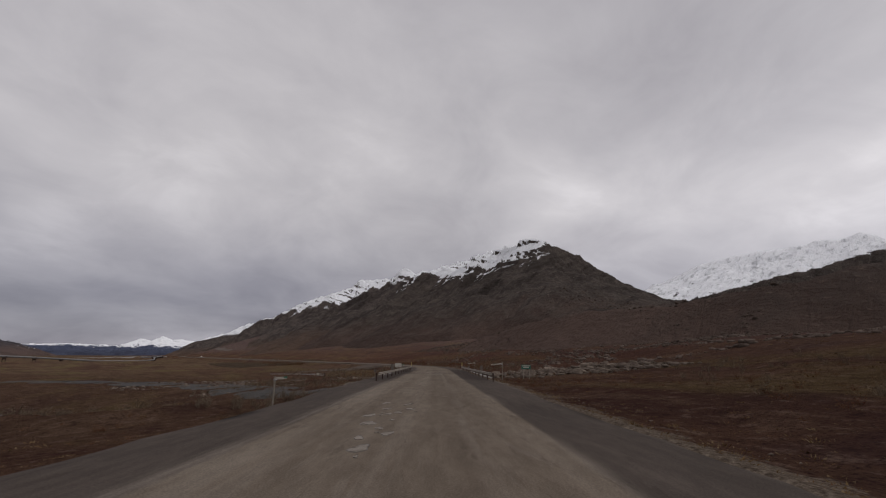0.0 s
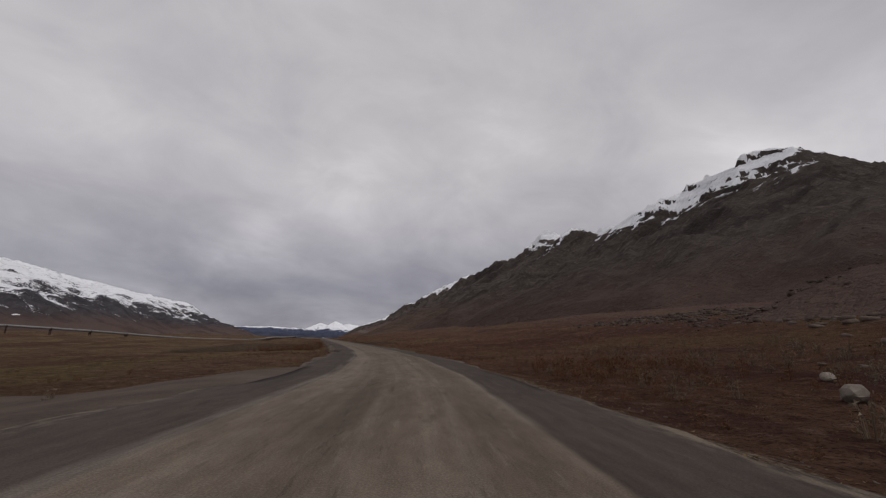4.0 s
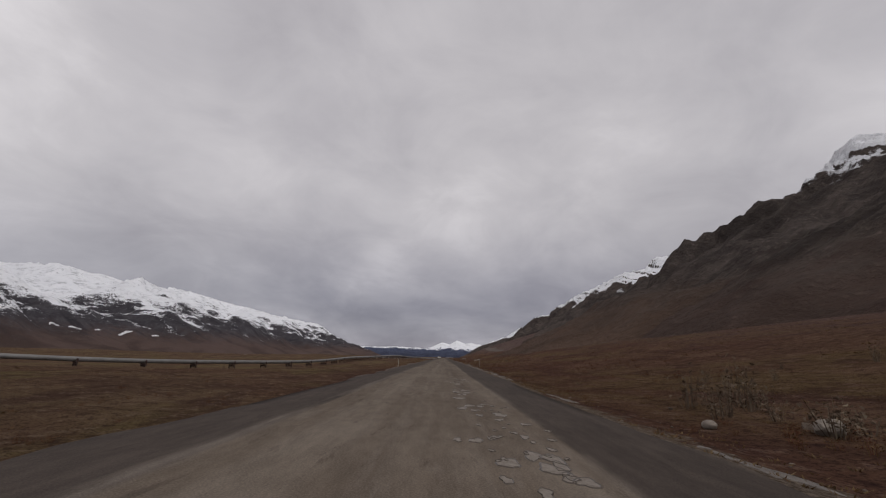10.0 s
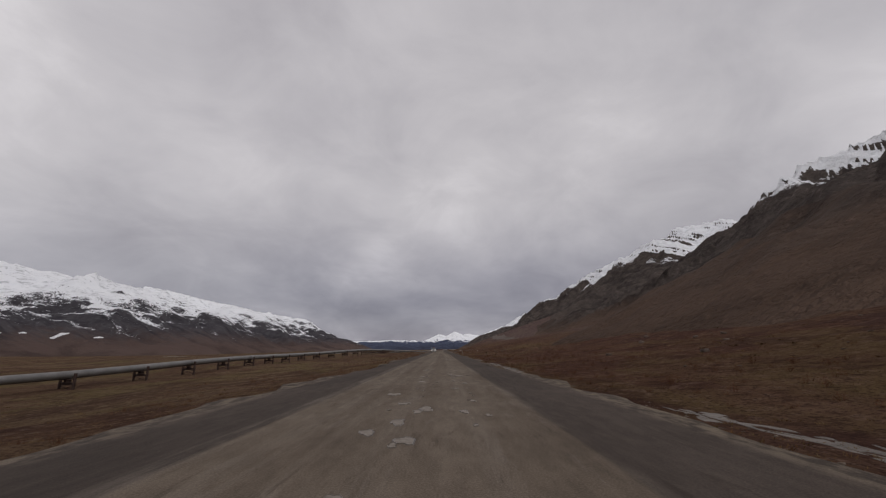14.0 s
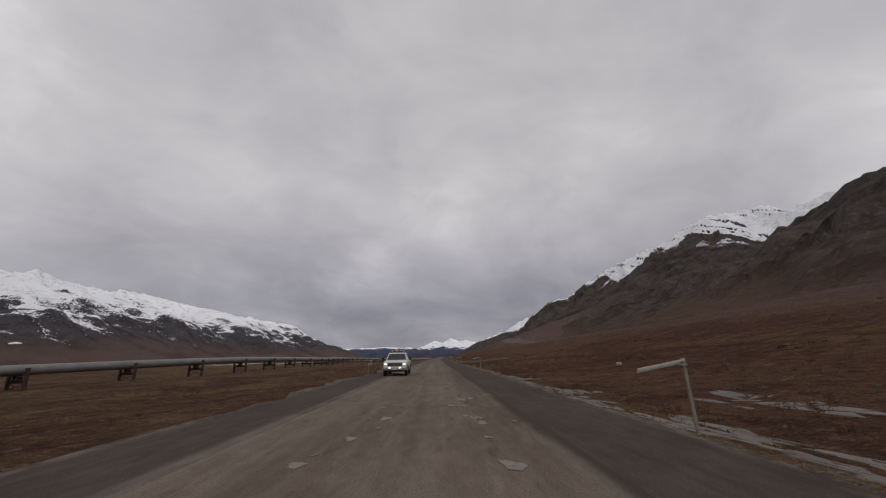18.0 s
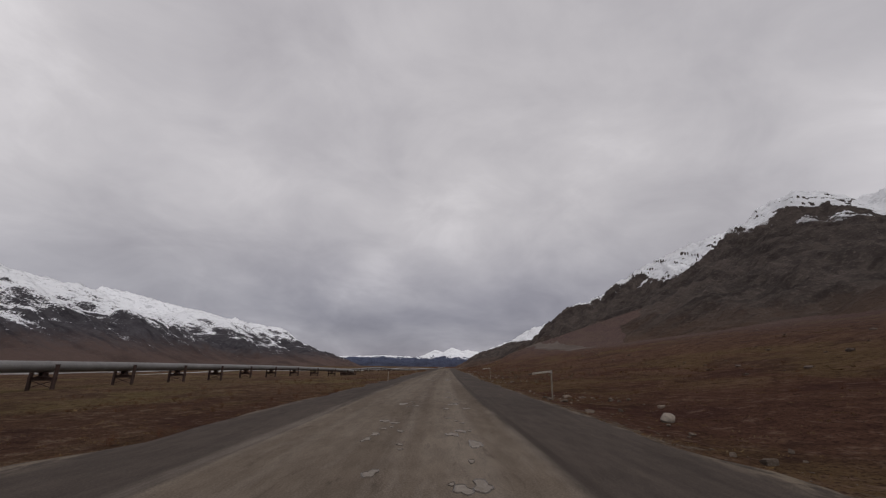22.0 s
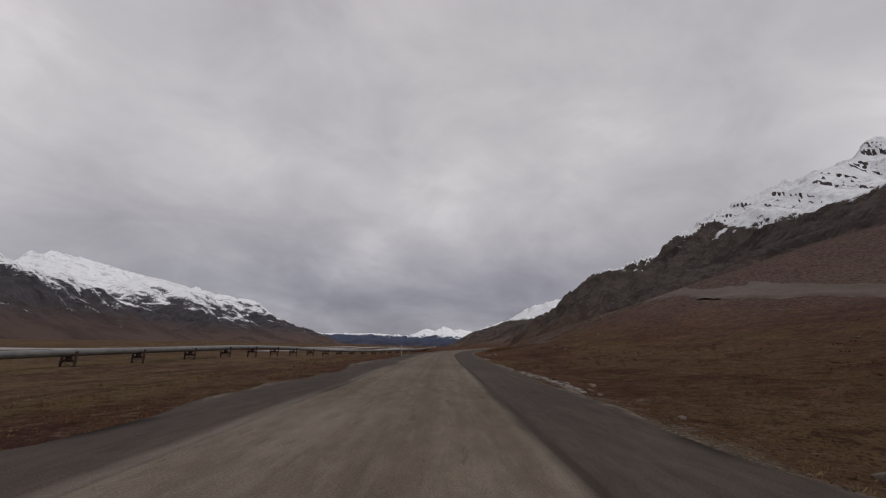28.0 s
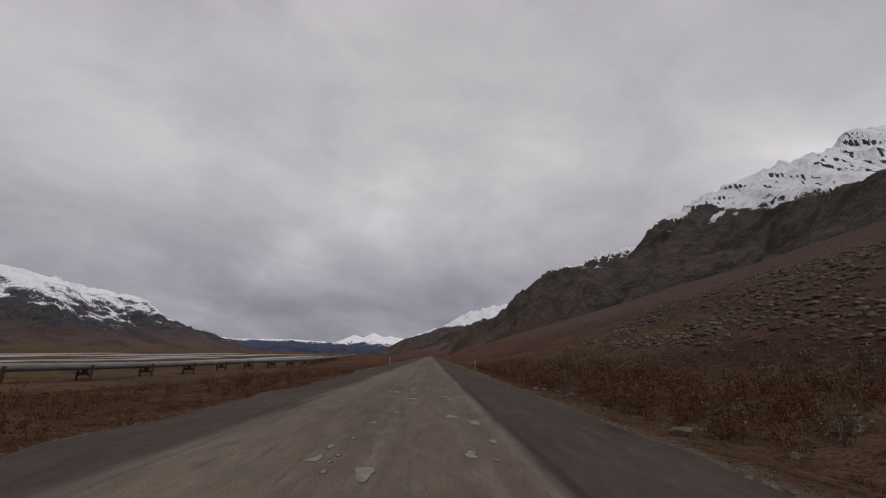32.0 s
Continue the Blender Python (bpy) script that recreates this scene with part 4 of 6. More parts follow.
plate = speckled("dull_sign_back", (0.105, 0.085, 0.072), (0.165, 0.14, 0.12), 3.0, 0.55, 0.3)
sign_green = speckled("faded_green_sign", (0.02, 0.08, 0.055), (0.035, 0.12, 0.085), 3.0, 0.5)
board_sign("bridge_marker", "narrow grey object marker plate at the bridge rail", 52.5, -5.6, 0.36, 0.95, 0.25, plate)
board_sign("bridge_marker", "narrow grey object marker plate at the bridge rail", 54.5, 5.9, 0.36, 0.95, 0.25, plate)
board_sign("bridge_marker", "narrow grey object marker plate at the bridge rail", 71.0, 5.5, 0.3, 0.7, 0.3, plate)
board_sign("road_sign", "pale blank back of a road sign on two posts", 72.5, -6.8, 1.1, 0.6, 1.25, white_board, 2)
board_sign("rail_end_marker", "thin faded yellow marker at the end of the guard rail", 75.8, -4.7, 0.12, 0.55, 0.75, yellow, 1, category="marker")
board_sign("rail_end_marker", "thin faded yellow marker at the end of the guard rail", 75.8, 4.6, 0.12, 0.55, 0.75, yellow, 1, category="marker")
creek = board_sign("creek_sign", "small green sign with pale lettering by the bridge", 44.0, 9.6, 1.0, 0.45, 1.0, sign_green, 2)
for row, (w, z) in enumerate(((0.85, 1.30), (0.6, 1.14))):
    bar = Shape()
    bar.box(-w / 2, -0.018, z, w / 2, -0.012, z + 0.09)
    part("lettering_bar", bar, white_board, creek, "pale unreadable line of lettering")
board_sign("road_sign", "grey back of a small sign on one post", 105.5, -14.0, 0.5, 0.6, 1.0, plate)
gate_arm = thing("swing_gate", "long low steel swing gate with a white plate closing a track", "gate", stand(110.0, -27.0))
sh = Shape()
sh.box(-0.12, -0.12, -0.6, 0.12, 0.12, 1.35, bevel=0.02)
part("gate_post", sh, brown_steel, gate_arm, "dark square gate post")
sh = Shape()
sh.tube((-0.1, 0, 1.0), (-14.0, 1.5, 1.0), 0.05, n=10)
sh.tube((-0.1, 0, 0.65), (-6.0, 0.65, 0.95), 0.03, n=8)
part("gate_bar", sh, steel, gate_arm)
sh = Shape()
sh.box(-2.1, 0.02, 0.85, -1.4, 0.05, 1.25)
part("plate", sh, white_board, gate_arm, "blank white plate")
board_sign("hill_marker", "pair of thin orange stakes on the slope", 1168.0, 36.0, 0.08, 0.6, 0.4, orange, 1, category="marker")


def blot(name, label, s, u, ds, du, mat, category="", kind="structure", z=0.05, seed=1, n=40, wobble=0.3, flat_z=None, parent=None, turn=0.0, thick=0.0):
    """A flat patch with an uneven outline, lying on the ground."""
    r = np.random.default_rng(seed)
    ang = np.linspace(0, 2 * math.pi, n, endpoint=False)
    ph = r.uniform(0, 6.28, 4)
    rad = 1 + wobble * (0.5 * np.sin(2 * ang + ph[0]) + 0.3 * np.sin(3 * ang + ph[1]) + 0.25 * np.sin(7 * ang + ph[2]) + 0.2 * np.sin(11 * ang + ph[3]))
    rows = []
    for k in (1.0, 0.8, 0.55, 0.25):
        ss, uu = s + ds * k * rad * np.cos(ang), u + du * k * rad * np.sin(ang)
        x, y, _ = spot(ss, uu)
        zz = (np.full(n, flat_z) if flat_z is not None else lie(x, y)) + z * (1.0 if k < 1 else (0.3 if flat_z is None else -1.5))
        rows.append(np.stack([x, y, zz], -1))
    v = np.concatenate(rows)
    faces = [(i * n + j, i * n + (j + 1) % n, (i + 1) * n + (j + 1) % n, (i + 1) * n + j) for i in range(3) for j in range(n)] + [tuple(3 * n + j for j in range(n))]
    me = bpy.data.meshes.new(name)
    me.from_pydata([tuple(p) for p in v.tolist()], [], faces)
    bm = bmesh.new()
    bm.from_mesh(me)
    bmesh.ops.recalc_face_normals(bm, faces=bm.faces)
    if sum(f.normal.z for f in bm.faces) < 0:
        bmesh.ops.reverse_faces(bm, faces=bm.faces)
    bm.to_mesh(me)
    bm.free()
    me.materials.append(mat)
    ob = new(name, me)
    if parent is not None:
        ob.parent = parent
        return ob
    return tagged(ob, label, category, kind=kind)


def river():
    """The stream in its bed, passing under the road and off over the valley floor."""
    uu, cols = np.linspace(-122, -7.5, 150), np.linspace(-1, 1, 11)
    run = np.interp(-uu, [0, 20, 34, 50, 75, 120], [58, 61, 74, 93, 112, 150])
    UU = uu[:, None] + 0 * cols
    SS = run[:, None] + cols[None, :] * (8.4 + 0.05 * np.abs(UU)) * np.interp(-UU, [0, 15, 26], [0.5, 0.5, 1.0]) * (1 + 0.15 * fractal(UU, 0 * UU, 9.0, 2, 83))
    x, y, _ = spot(SS, UU)
    z = ground_z(*spot(run, uu)[:2])
    z = np.convolve(np.pad(z, 10, mode="edge"), np.ones(21) / 21, "valid")
    ob = sheet("river", x, y, z[:, None] + 0.02 + 0.03 * fractal(SS, UU, 1.6, 2, 85) - 0.9 * np.clip(np.abs(cols) - 0.75, 0, 1)[None, :] * 4, river_water)
    tagged(ob, "pale shallow stream running in a stony bed under the bridge", "river", kind="structure")


river()
deck = thing("bridge_deck", "concrete edge of the short bridge under the gravel", "bridge", pose(0, 0, 0))
concrete = speckled("stained_concrete", (0.16, 0.15, 0.14), (0.30, 0.285, 0.265), 1.0, 0.9, 0.0, 20.0, 0.3)
for u0, u1, z0, z1, name in ((-6.75, -6.45, -0.9, -0.1, "edge_beam"), (5.65, 5.95, -0.9, -0.1, "edge_beam"), (-6.5, 5.7, -0.75, -0.35, "slab")):
    sh = Shape()
    sh.loft([[tuple(float(c) for c in spot(s, u, z)) for u, z in ((u0, z0), (u1, z0), (u1, z1), (u0, z1))] for s in np.linspace(44, 70, 8)])
    part(name, sh, concrete, deck)
for s0 in (43.4, 69.4):
    sh = Shape()
    sh.loft([[tuple(float(c) for c in spot(s, u, z)) for u, z in ((-6.7, -3.2), (5.9, -3.2), (5.9, -0.4), (-6.7, -0.4))] for s in (s0, s0 + 1.2)])
    part("abutment", sh, concrete, deck)
for s0 in (53.6, 61.0, 70.2):
    sh = Shape()
    uu = np.linspace(-4.3, 4.1, 24)
    bend_s = s0 + 0.05 * fractal(uu, uu * 0, 1.5, 2, 87)
    sh.loft([[tuple(float(c) for c in spot(a + ds, u, float(road_z(a + ds, u)) + dz)) for ds, dz in ((-0.07, -0.03), (0.07, -0.03), (0.06, 0.012), (-0.06, 0.012))] for a, u in zip(bend_s, uu)])
    part("expansion_joint", sh, brown_steel, deck, "dark steel expansion joint across the road")
for k, (s, u, ds, du) in enumerate(((669.6, -13.9, 3.0, 1.5), (673.4, -14.2, 1.5, 0.9))):
    blot("pond", "still tundra pond reflecting the pale sky", s, u, ds, du, water, "pond", z=0.06, seed=9 + 5 * k, wobble=0.42, flat_z=float(level_at(670)) - 1.5)


def ditch_ice(s0, s1, u0, width, seed, mat, label):
    """Scraps of old ice and pale silt strewn along the foot of the road's shoulder, thicker in the middle."""
    r = np.random.default_rng(seed)
    count, n = int((s1 - s0) * 5.0), 9
    v, f = [], []
    for k in range(count):
        s = s0 + (s1 - s0) * r.random()
        u = u0 + 0.3 * math.sin(s * 0.45 + seed) * width + r.normal(0, 0.42 * width)
        u = 5.55 + abs(u - 0.75 - 5.55)
        long, wide = r.uniform(0.2, 1.0) * (0.5 + 0.5 * width), r.uniform(0.06, 0.28) * (0.6 + 0.4 * width)
        ang, ph = np.linspace(0, 2 * math.pi, n, endpoint=False), r.uniform(0, 6.28)
        rad = 1 + 0.3 * np.sin(2 * ang + ph) + 0.25 * np.sin(3 * ang + 2 * ph)
        skew = r.normal(0, 0.2)
        for g, dz in ((1.0, -0.015), (0.75, 0.012)):
            ds, du = long * g * rad * np.cos(ang), wide * g * rad * np.sin(ang)
            x, y, zz = spot(s + ds, u + du + skew * ds)
            z = lie(x, y) + dz
            v += list(zip(x.tolist(), y.tolist(), z.tolist()))
        o = 2 * n * k
        f += [(o + q, o + (q + 1) % n, o + n + (q + 1) % n, o + n + q) for q in range(n)] + [tuple(o + n + q for q in range(n))]
    me = bpy.data.meshes.new("ditch_ice")
    me.from_pydata(v, [], f)
    if sum(p.normal.z for p in me.polygons) < 0:
        me.flip_normals()
    me.materials.append(mat)
    return tagged(new("ditch_ice", me), label, "ice", kind="stuff")


for k, (s0, s1, u0, w) in enumerate(((346, 374, 6.7, 0.7), (387, 389.5, 6.5, 0.5), (398, 402, 6.5, 0.4), (416, 470, 6.6, 0.9), (474, 500, 6.9, 0.8), (560, 582, 6.8, 0.8), (536, 545, 8.0, 0.7), (684, 722, 7.2, 1.4), (690, 702, 12.5, 1.2), (722, 758, 6.9, 0.9), (764, 772, 8.6, 0.5), (814, 828, 7.0, 1.2), (1082, 1096, 7.0, 0.7), (1122, 1134, 7.0, 0.6))):
    ditch_ice(s0, s1, u0, w, 60 + k, ice, "dull grey strip of ice in the roadside ditch")

side_gravel = speckled("dark_side_gravel", (0.050, 0.038, 0.031), (0.105, 0.081, 0.067), 0.35, 0.95, 0.0, 9.0, 0.7, 0.03, 0.05)


def side_road(label, s, u0, u1, w0, w1, skew=0.0, seed=1):
    """A gravel turn-off that leaves the road flush with it and follows the ground."""
    uu, cols = np.linspace(u0, u1, 70), np.linspace(-1, 1, 25)
    k = (uu - u0) / (u1 - u0)
    away = np.abs(uu - u0)
    flare = w0 * np.exp(-away / 4.0) + w1
    UU = uu[:, None] + 0 * cols[None, :]
    SS = s + skew * k[:, None] + cols[None, :] * flare[:, None] + 0.5 * fractal(UU, cols[None, :] * 5 + 0 * UU, 3.0, 2, seed) * (np.abs(cols) > 0.95)
    x, y, zz = spot(SS, UU)
    g = ground_z(x, y)
    far = np.clip((np.abs(UU) - 6.0) / 12.0, 0, 1)
    far = far * far * (3 - 2 * far)
    soft = level_at(SS) + side_height(SS, UU)
    z = (zz - 0.07 - 0.015 * (np.abs(UU) - 5)) * (1 - far) + (soft + 0.12) * far + 0.03 * fractal(SS, UU, 2.0, 2, seed + 3)
    z = np.maximum(z, g + 0.05)
    on_road = np.abs(UU + 0.65) < 5.2
    z = np.where(on_road, zz + road_z(SS, UU) + 0.015, z)
    z = z - np.where(np.abs(cols) > 0.97, 0.6, np.where(np.abs(cols) > 0.9, 0.06, 0))[None, :] * np.where(on_road, 0.1, 1)
    ending = np.clip((k - 0.7) / 0.3, 0, 1)[:, None]
    z = z - 0.45 * ending * np.clip(0.35 + np.abs(cols)[None, :] * 0.6 + 0.8 * fractal(SS, UU, 3.0, 3, seed + 9), 0, 1.4)
    z[0] -= 0.04
    ob = sheet("side_road", x, y, z, side_gravel)
    return tagged(ob, label, "road", kind="structure")


side_road("dark gravel turn-off onto the tundra", 166.0, -5.5, -36, 4.0, 9.0, 4, 2)
side_road("dark gravel turn-off towards the pipeline", 806.5, -5.5, -19, 3.0, 9.0, 2, 3)
side_road("grey gravel track climbing the slope", 806.5, 4.2, 24, 3.0, 9.5, 4, 4)

# pale bars of the braided river far out on the valley floor, and the pit on the slope
bars = speckled("river_gravel_bars", (0.16, 0.15, 0.145), (0.34, 0.33, 0.325), 0.05, 0.6, 0.0, 1.0, 0.3)
for k, (s, u, ds, du) in enumerate(((1250, -190, 160, 5), (1330, -240, 190, 7), (1420, -150, 120, 4), (1500, -210, 170, 8), (1180, -250, 120, 5), (1560, -120, 150, 5), (1640, -170, 180, 8), (1050, -280, 120, 4))):
    blot("gravel_bar", "pale gravel bar of the braided river on the valley floor", s, u, ds, du, bars, "gravel bar", z=0.5, seed=300 + k, wobble=0.4, n=60)
pit = speckled("grey_pit_gravel", (0.064, 0.049, 0.041), (0.118, 0.094, 0.080), 0.06, 0.95, 0.0, 0.6, 0.5, 0.3)


def pad(name, label, s, u, ds, du, mat, category, lift=0.35, seed=1, skew=0.0):
    """Bare ground that follows the slope, with a ragged outline."""
    a, b = np.meshgrid(np.linspace(-1.3, 1.3, 90), np.linspace(-1.3, 1.3, 40), indexing="ij")
    SS, UU = s + ds * a, u + du * b + skew * ds * a
    x, y, _ = spot(SS, UU)
    edge = np.hypot(a, b) + 0.42 * fractal(SS, UU * 2, ds * 0.4, 5, seed, False, 0.65)
    z = lie(x, y) + lift * np.clip((1.0 - edge) * 6, -1.5, 1)
    ob = sheet(name, x, y, z, mat, keep=edge < 1.15)
    return tagged(ob, label, category, kind="structure")


pad("gravel_pit", "long bare gravel bank on the slope", 1172, 84, 36, 9, pit, "gravel pit", 0.5, 331, -0.4)
for k, (s, u, ds, du) in enumerate(((30, -38, 9, 1.3), (22, -52, 12, 1.2), (45, -75, 10, 1.6), (15, -70, 8, 1.0))):
    blot("gravel_bar", "pale stony bar beside the stream", s, u, ds, du, stone, "gravel bar", z=0.18, seed=340 + k, wobble=0.5, n=40)


# ---- potholes and crust on the road ----
pothole_mud = speckled("crumbled_pothole_rim", (0.046, 0.036, 0.029), (0.10, 0.080, 0.064), 3.0, 0.35, 0.0, 20.0, 0.3)
r_hole = np.random.default_rng(21)


def pothole(s, u, size, k):
    """The corners, faces and materials of a shallow pan of pale silt with a crumbled dark rim."""
    n = 16
    ang = np.linspace(0, 2 * math.pi, n, endpoint=False)
    rad = size * (1 + 0.20 * np.sin(2 * ang + k) + 0.16 * np.sin(3 * ang + 2.3 * k) + 0.12 * np.sin(5 * ang + 1.1 * k))
    v = []
    for f, dz in ((1.25, -0.012), (1.06, 0.014), (0.94, 0.006), (0.5, 0.006)):
        ss, uu = s + rad * f * np.cos(ang) * 1.7, u + rad * f * np.sin(ang) * 0.85
        x, y, z = spot(ss, uu)
        v += list(zip(x.tolist(), y.tolist(), (z + road_z(ss, uu) + dz).tolist()))
    faces = [(i * n + (j + 1) % n, i * n + j, (i + 1) * n + j, (i + 1) * n + (j + 1) % n) for i in range(3) for j in range(n)] + [tuple(3 * n + j for j in range(n))[::-1]]
    return v, faces, [1] * (2 * n) + [0] * (n + 1)


def pothole_part(name, v, faces, slots):
    me = bpy.data.meshes.new(name)
    me.from_pydata(v, [], faces)
    me.materials.append(pale_stone)
    me.materials.append(pothole_mud)
    me.polygons.foreach_set("material_index", slots)
    if sum(p.normal.z for p in me.polygons) < 0:
        me.flip_normals()
    return part(name, me, None, road)


holes = ((7, 16, 8, -1.35), (40, 60, 10, 0.0), (345, 356, 5, -1.9), (342, 372, 8, 0.6), (384, 412, 22, 1.0), (383, 394, 14, 1.6), (536, 566, 12, -0.8), (540, 562, 9, 0.9), (686, 716, 12, 0.8), (690, 700, 4, -1.5), (764, 796, 14, -0.75), (766, 800, 12, 0.8),
         (802, 842, 24, 0.3), (804, 822, 12, -1.7), (840, 862, 9, 0.6), (842, 856, 6, -1.3), (878, 905, 12, -1.2), (880, 900, 10, 0.8), (916, 946, 14, 0.6), (917, 930, 6, -2.3), (956, 975, 9, 0.4), (1106, 1125, 9, 0.7),
         (1143, 1165, 10, 0.8), (1180, 1206, 14, 0.3), (1221, 1236, 7, -1.1), (1222, 1234, 5, 0.9), (430, 450, 4, -1.0), (470, 480, 4, -1.4), (585, 625, 8, 0.8), (180, 215, 6, 0.8), (1000, 1045, 9, 0.7))
pans = []
for s0, s1, n, u in holes:
    for k in range(round(n * 2.6)):
        pans.append((r_hole.uniform(s0, s1), u + r_hole.normal(0, 0.33), (0.045 + 0.135 * r_hole.random() ** 1.9) * (1.15 if k % 7 == 0 else 1)))
pans.sort(key=lambda p: -p[2])
crumbs = ([], [], [])
for k, (s, u, size) in enumerate(pans):
    v, faces, slots = pothole(s, u, size, k * 1.7)
    if k < 290:
        pothole_part("pothole", v, faces, slots)
    else:
        base = len(crumbs[0])
        crumbs[0].extend(v)
        crumbs[1].extend(tuple(q + base for q in f) for f in faces)
        crumbs[2].extend(slots)
tagged(pothole_part("small_potholes", *crumbs), "many small crumbled pits in the gravel", kind="stuff")

# ---- stones ----
def stone_mesh(name, seed, mat, corners=14):
    """A broken angular stone about one metre across."""
    r = np.random.default_rng(seed)
    bm = bmesh.new()
    for _ in range(corners):
        p = r.uniform(-1, 1, 3)
        p = p / (max(np.abs(p).max(), 0.55 * np.linalg.norm(p)) if corners < 40 else 0.92 * np.linalg.norm(p))
        bm.verts.new((p[0] * 0.5, p[1] * 0.44, p[2] * 0.34))
    hull = bmesh.ops.convex_hull(bm, input=bm.verts)
    bmesh.ops.delete(bm, geom=[g for g in hull["geom_interior"] if isinstance(g, bmesh.types.BMVert)], context="VERTS")
    bmesh.ops.triangulate(bm, faces=bm.faces)
    bmesh.ops.recalc_face_normals(bm, faces=bm.faces)
    me = bpy.data.meshes.new(name)
    bm.to_mesh(me)
    bm.free()
    me.materials.append(mat)
    return me


def toned(name, dark, light):
    """Stone whose tone differs from piece to piece."""
    m, t, b = material(name)
    pos = t.nodes.new("ShaderNodeTexCoord").outputs["Object"]
    rnd = t.nodes.new("ShaderNodeObjectInfo").outputs["Random"]
    isl = t.nodes.new("ShaderNodeNewGeometry").outputs["Random Per Island"]
    big, fine = noise_node(t, pos, 3.0, 5.0, 0.6), noise_node(t, pos, 22.0, 4.0, 0.65)
    f = math_node(t, "ADD", math_node(t, "MULTIPLY", big, 0.5), math_node(t, "ADD", math_node(t, "MULTIPLY", fine, 0.2), math_node(t, "MULTIPLY", math_node(t, "ADD", rnd, isl), 0.18)))
    finish(t, b, ramp_node(t, f, [(0.3, dark), (0.75, light)]), 0.9, 0.0, fine, 0.8, 0.04, 0.08)
    return m


rubble = toned("roadside_rubble", (0.046, 0.034, 0.027), (0.215, 0.172, 0.140))
dark_rubble = toned("dark_lichened_stone", (0.032, 0.024, 0.020), (0.140, 0.106, 0.088))
pale_rubble = toned("pale_lichened_boulder", (0.095, 0.078, 0.064), (0.34, 0.295, 0.25))
stones = [stone_mesh("rock", 100 + k, rubble, 22) for k in range(7)]
large = [stone_mesh("rock", 150 + k, pale_rubble, 70) for k in range(4)]
broken = [stone_mesh("rock", 130 + k, rubble) for k in range(5)]
dark_stones = [stone_mesh("rock", 140 + k, dark_rubble) for k in range(5)]
pebbles = [stone_mesh("pebble", 120 + k, rubble, 9) for k in range(5)]
r_stone = np.random.default_rng(31)


def rock(s, u, size, label="", sink=0.3, kinds=None):
    x, y, _ = spot(s, u)
    z = float(lie(x, y)) if (u < -6.0 or u > 5.0) else float(level_at(s))
    a, b, c = size * r_stone.uniform(0.8, 1.3), size * r_stone.uniform(0.7, 1.1), size * r_stone.uniform(0.6, 0.95)
    ob = new("rock", (kinds or stones)[int(r_stone.integers(len(kinds or stones)))])
    ob.matrix_world = pose(float(x), float(y), z + c * 0.36 * (1 - sink), r_stone.uniform(-14, 14), r_stone.uniform(-14, 14), r_stone.uniform(0, 360)) @ Matrix.Diagonal((a, b, c, 1))
    return tagged(ob, label or "angular grey stone lying at the edge of the tundra", "rock", "roadside rocks")


for s0, s1, n, u0, u1, a, b in ((80, 150, 80, 6.0, 7.6, 0.2, 0.62), (842, 872, 18, 6.2, 9.0, 0.12, 0.42), (905, 985, 34, 6.4, 10.5, 0.1, 0.4), (1060, 1090, 16, 6.0, 8.2, 0.1, 0.35),
                                (478, 520, 14, 6.4, 9.5, 0.1, 0.28), (380, 400, 8, 7.5, 12.5, 0.15, 0.5), (1145, 1175, 12, 7, 11, 0.12, 0.5), (260, 330, 16, 6.0, 8.0, 0.08, 0.25), (1225, 1260, 25, 6.6, 9.0, 0.12, 0.4)):
    for _ in range(n):
        rock(r_stone.uniform(s0, s1), r_stone.uniform(u0, u1), r_stone.uniform(a, b) * (0.7 + 0.6 * r_stone.random() ** 3))
for s0, s1, n, u0, u1, a, b in ((500, 530, 10, -9.0, -6.6, 0.1, 0.35), (845, 870, 12, -8.2, -6.6, 0.1, 0.3), (320, 345, 6, -8.5, -6.6, 0.1, 0.22), (150, 190, 10, -12, -8, 0.15, 0.4), (760, 790, 8, -8.5, -6.6, 0.08, 0.25)):
    for _ in range(n):
        rock(r_stone.uniform(s0, s1), r_stone.uniform(u0, u1), r_stone.uniform(a, b))
for s, u, size in ((165.0, 14.6, 1.1), (169, 18.0, 0.8), (391.5, 10.5, 0.8), (393, 8.2, 0.5), (498.5, 7.6, 0.4), (852, 8.6, 0.6), (1155, 8.6, 0.6), (1165, 10.5, 0.55), (493, -6.9, 0.45), (722, 17, 0.7)):
    rock(s, u, size, "large pale boulder lying in the low tundra plants", kinds=large)


for _ in range(62):
    u = r_stone.uniform(7.0, 27.0)
    rock(57 + 0.25 * u + r_stone.normal(0, 4.0), u, 0.45 + 1.0 * r_stone.random() ** 1.8, "pale grey angular boulder heaped along the stream bank", 0.1)


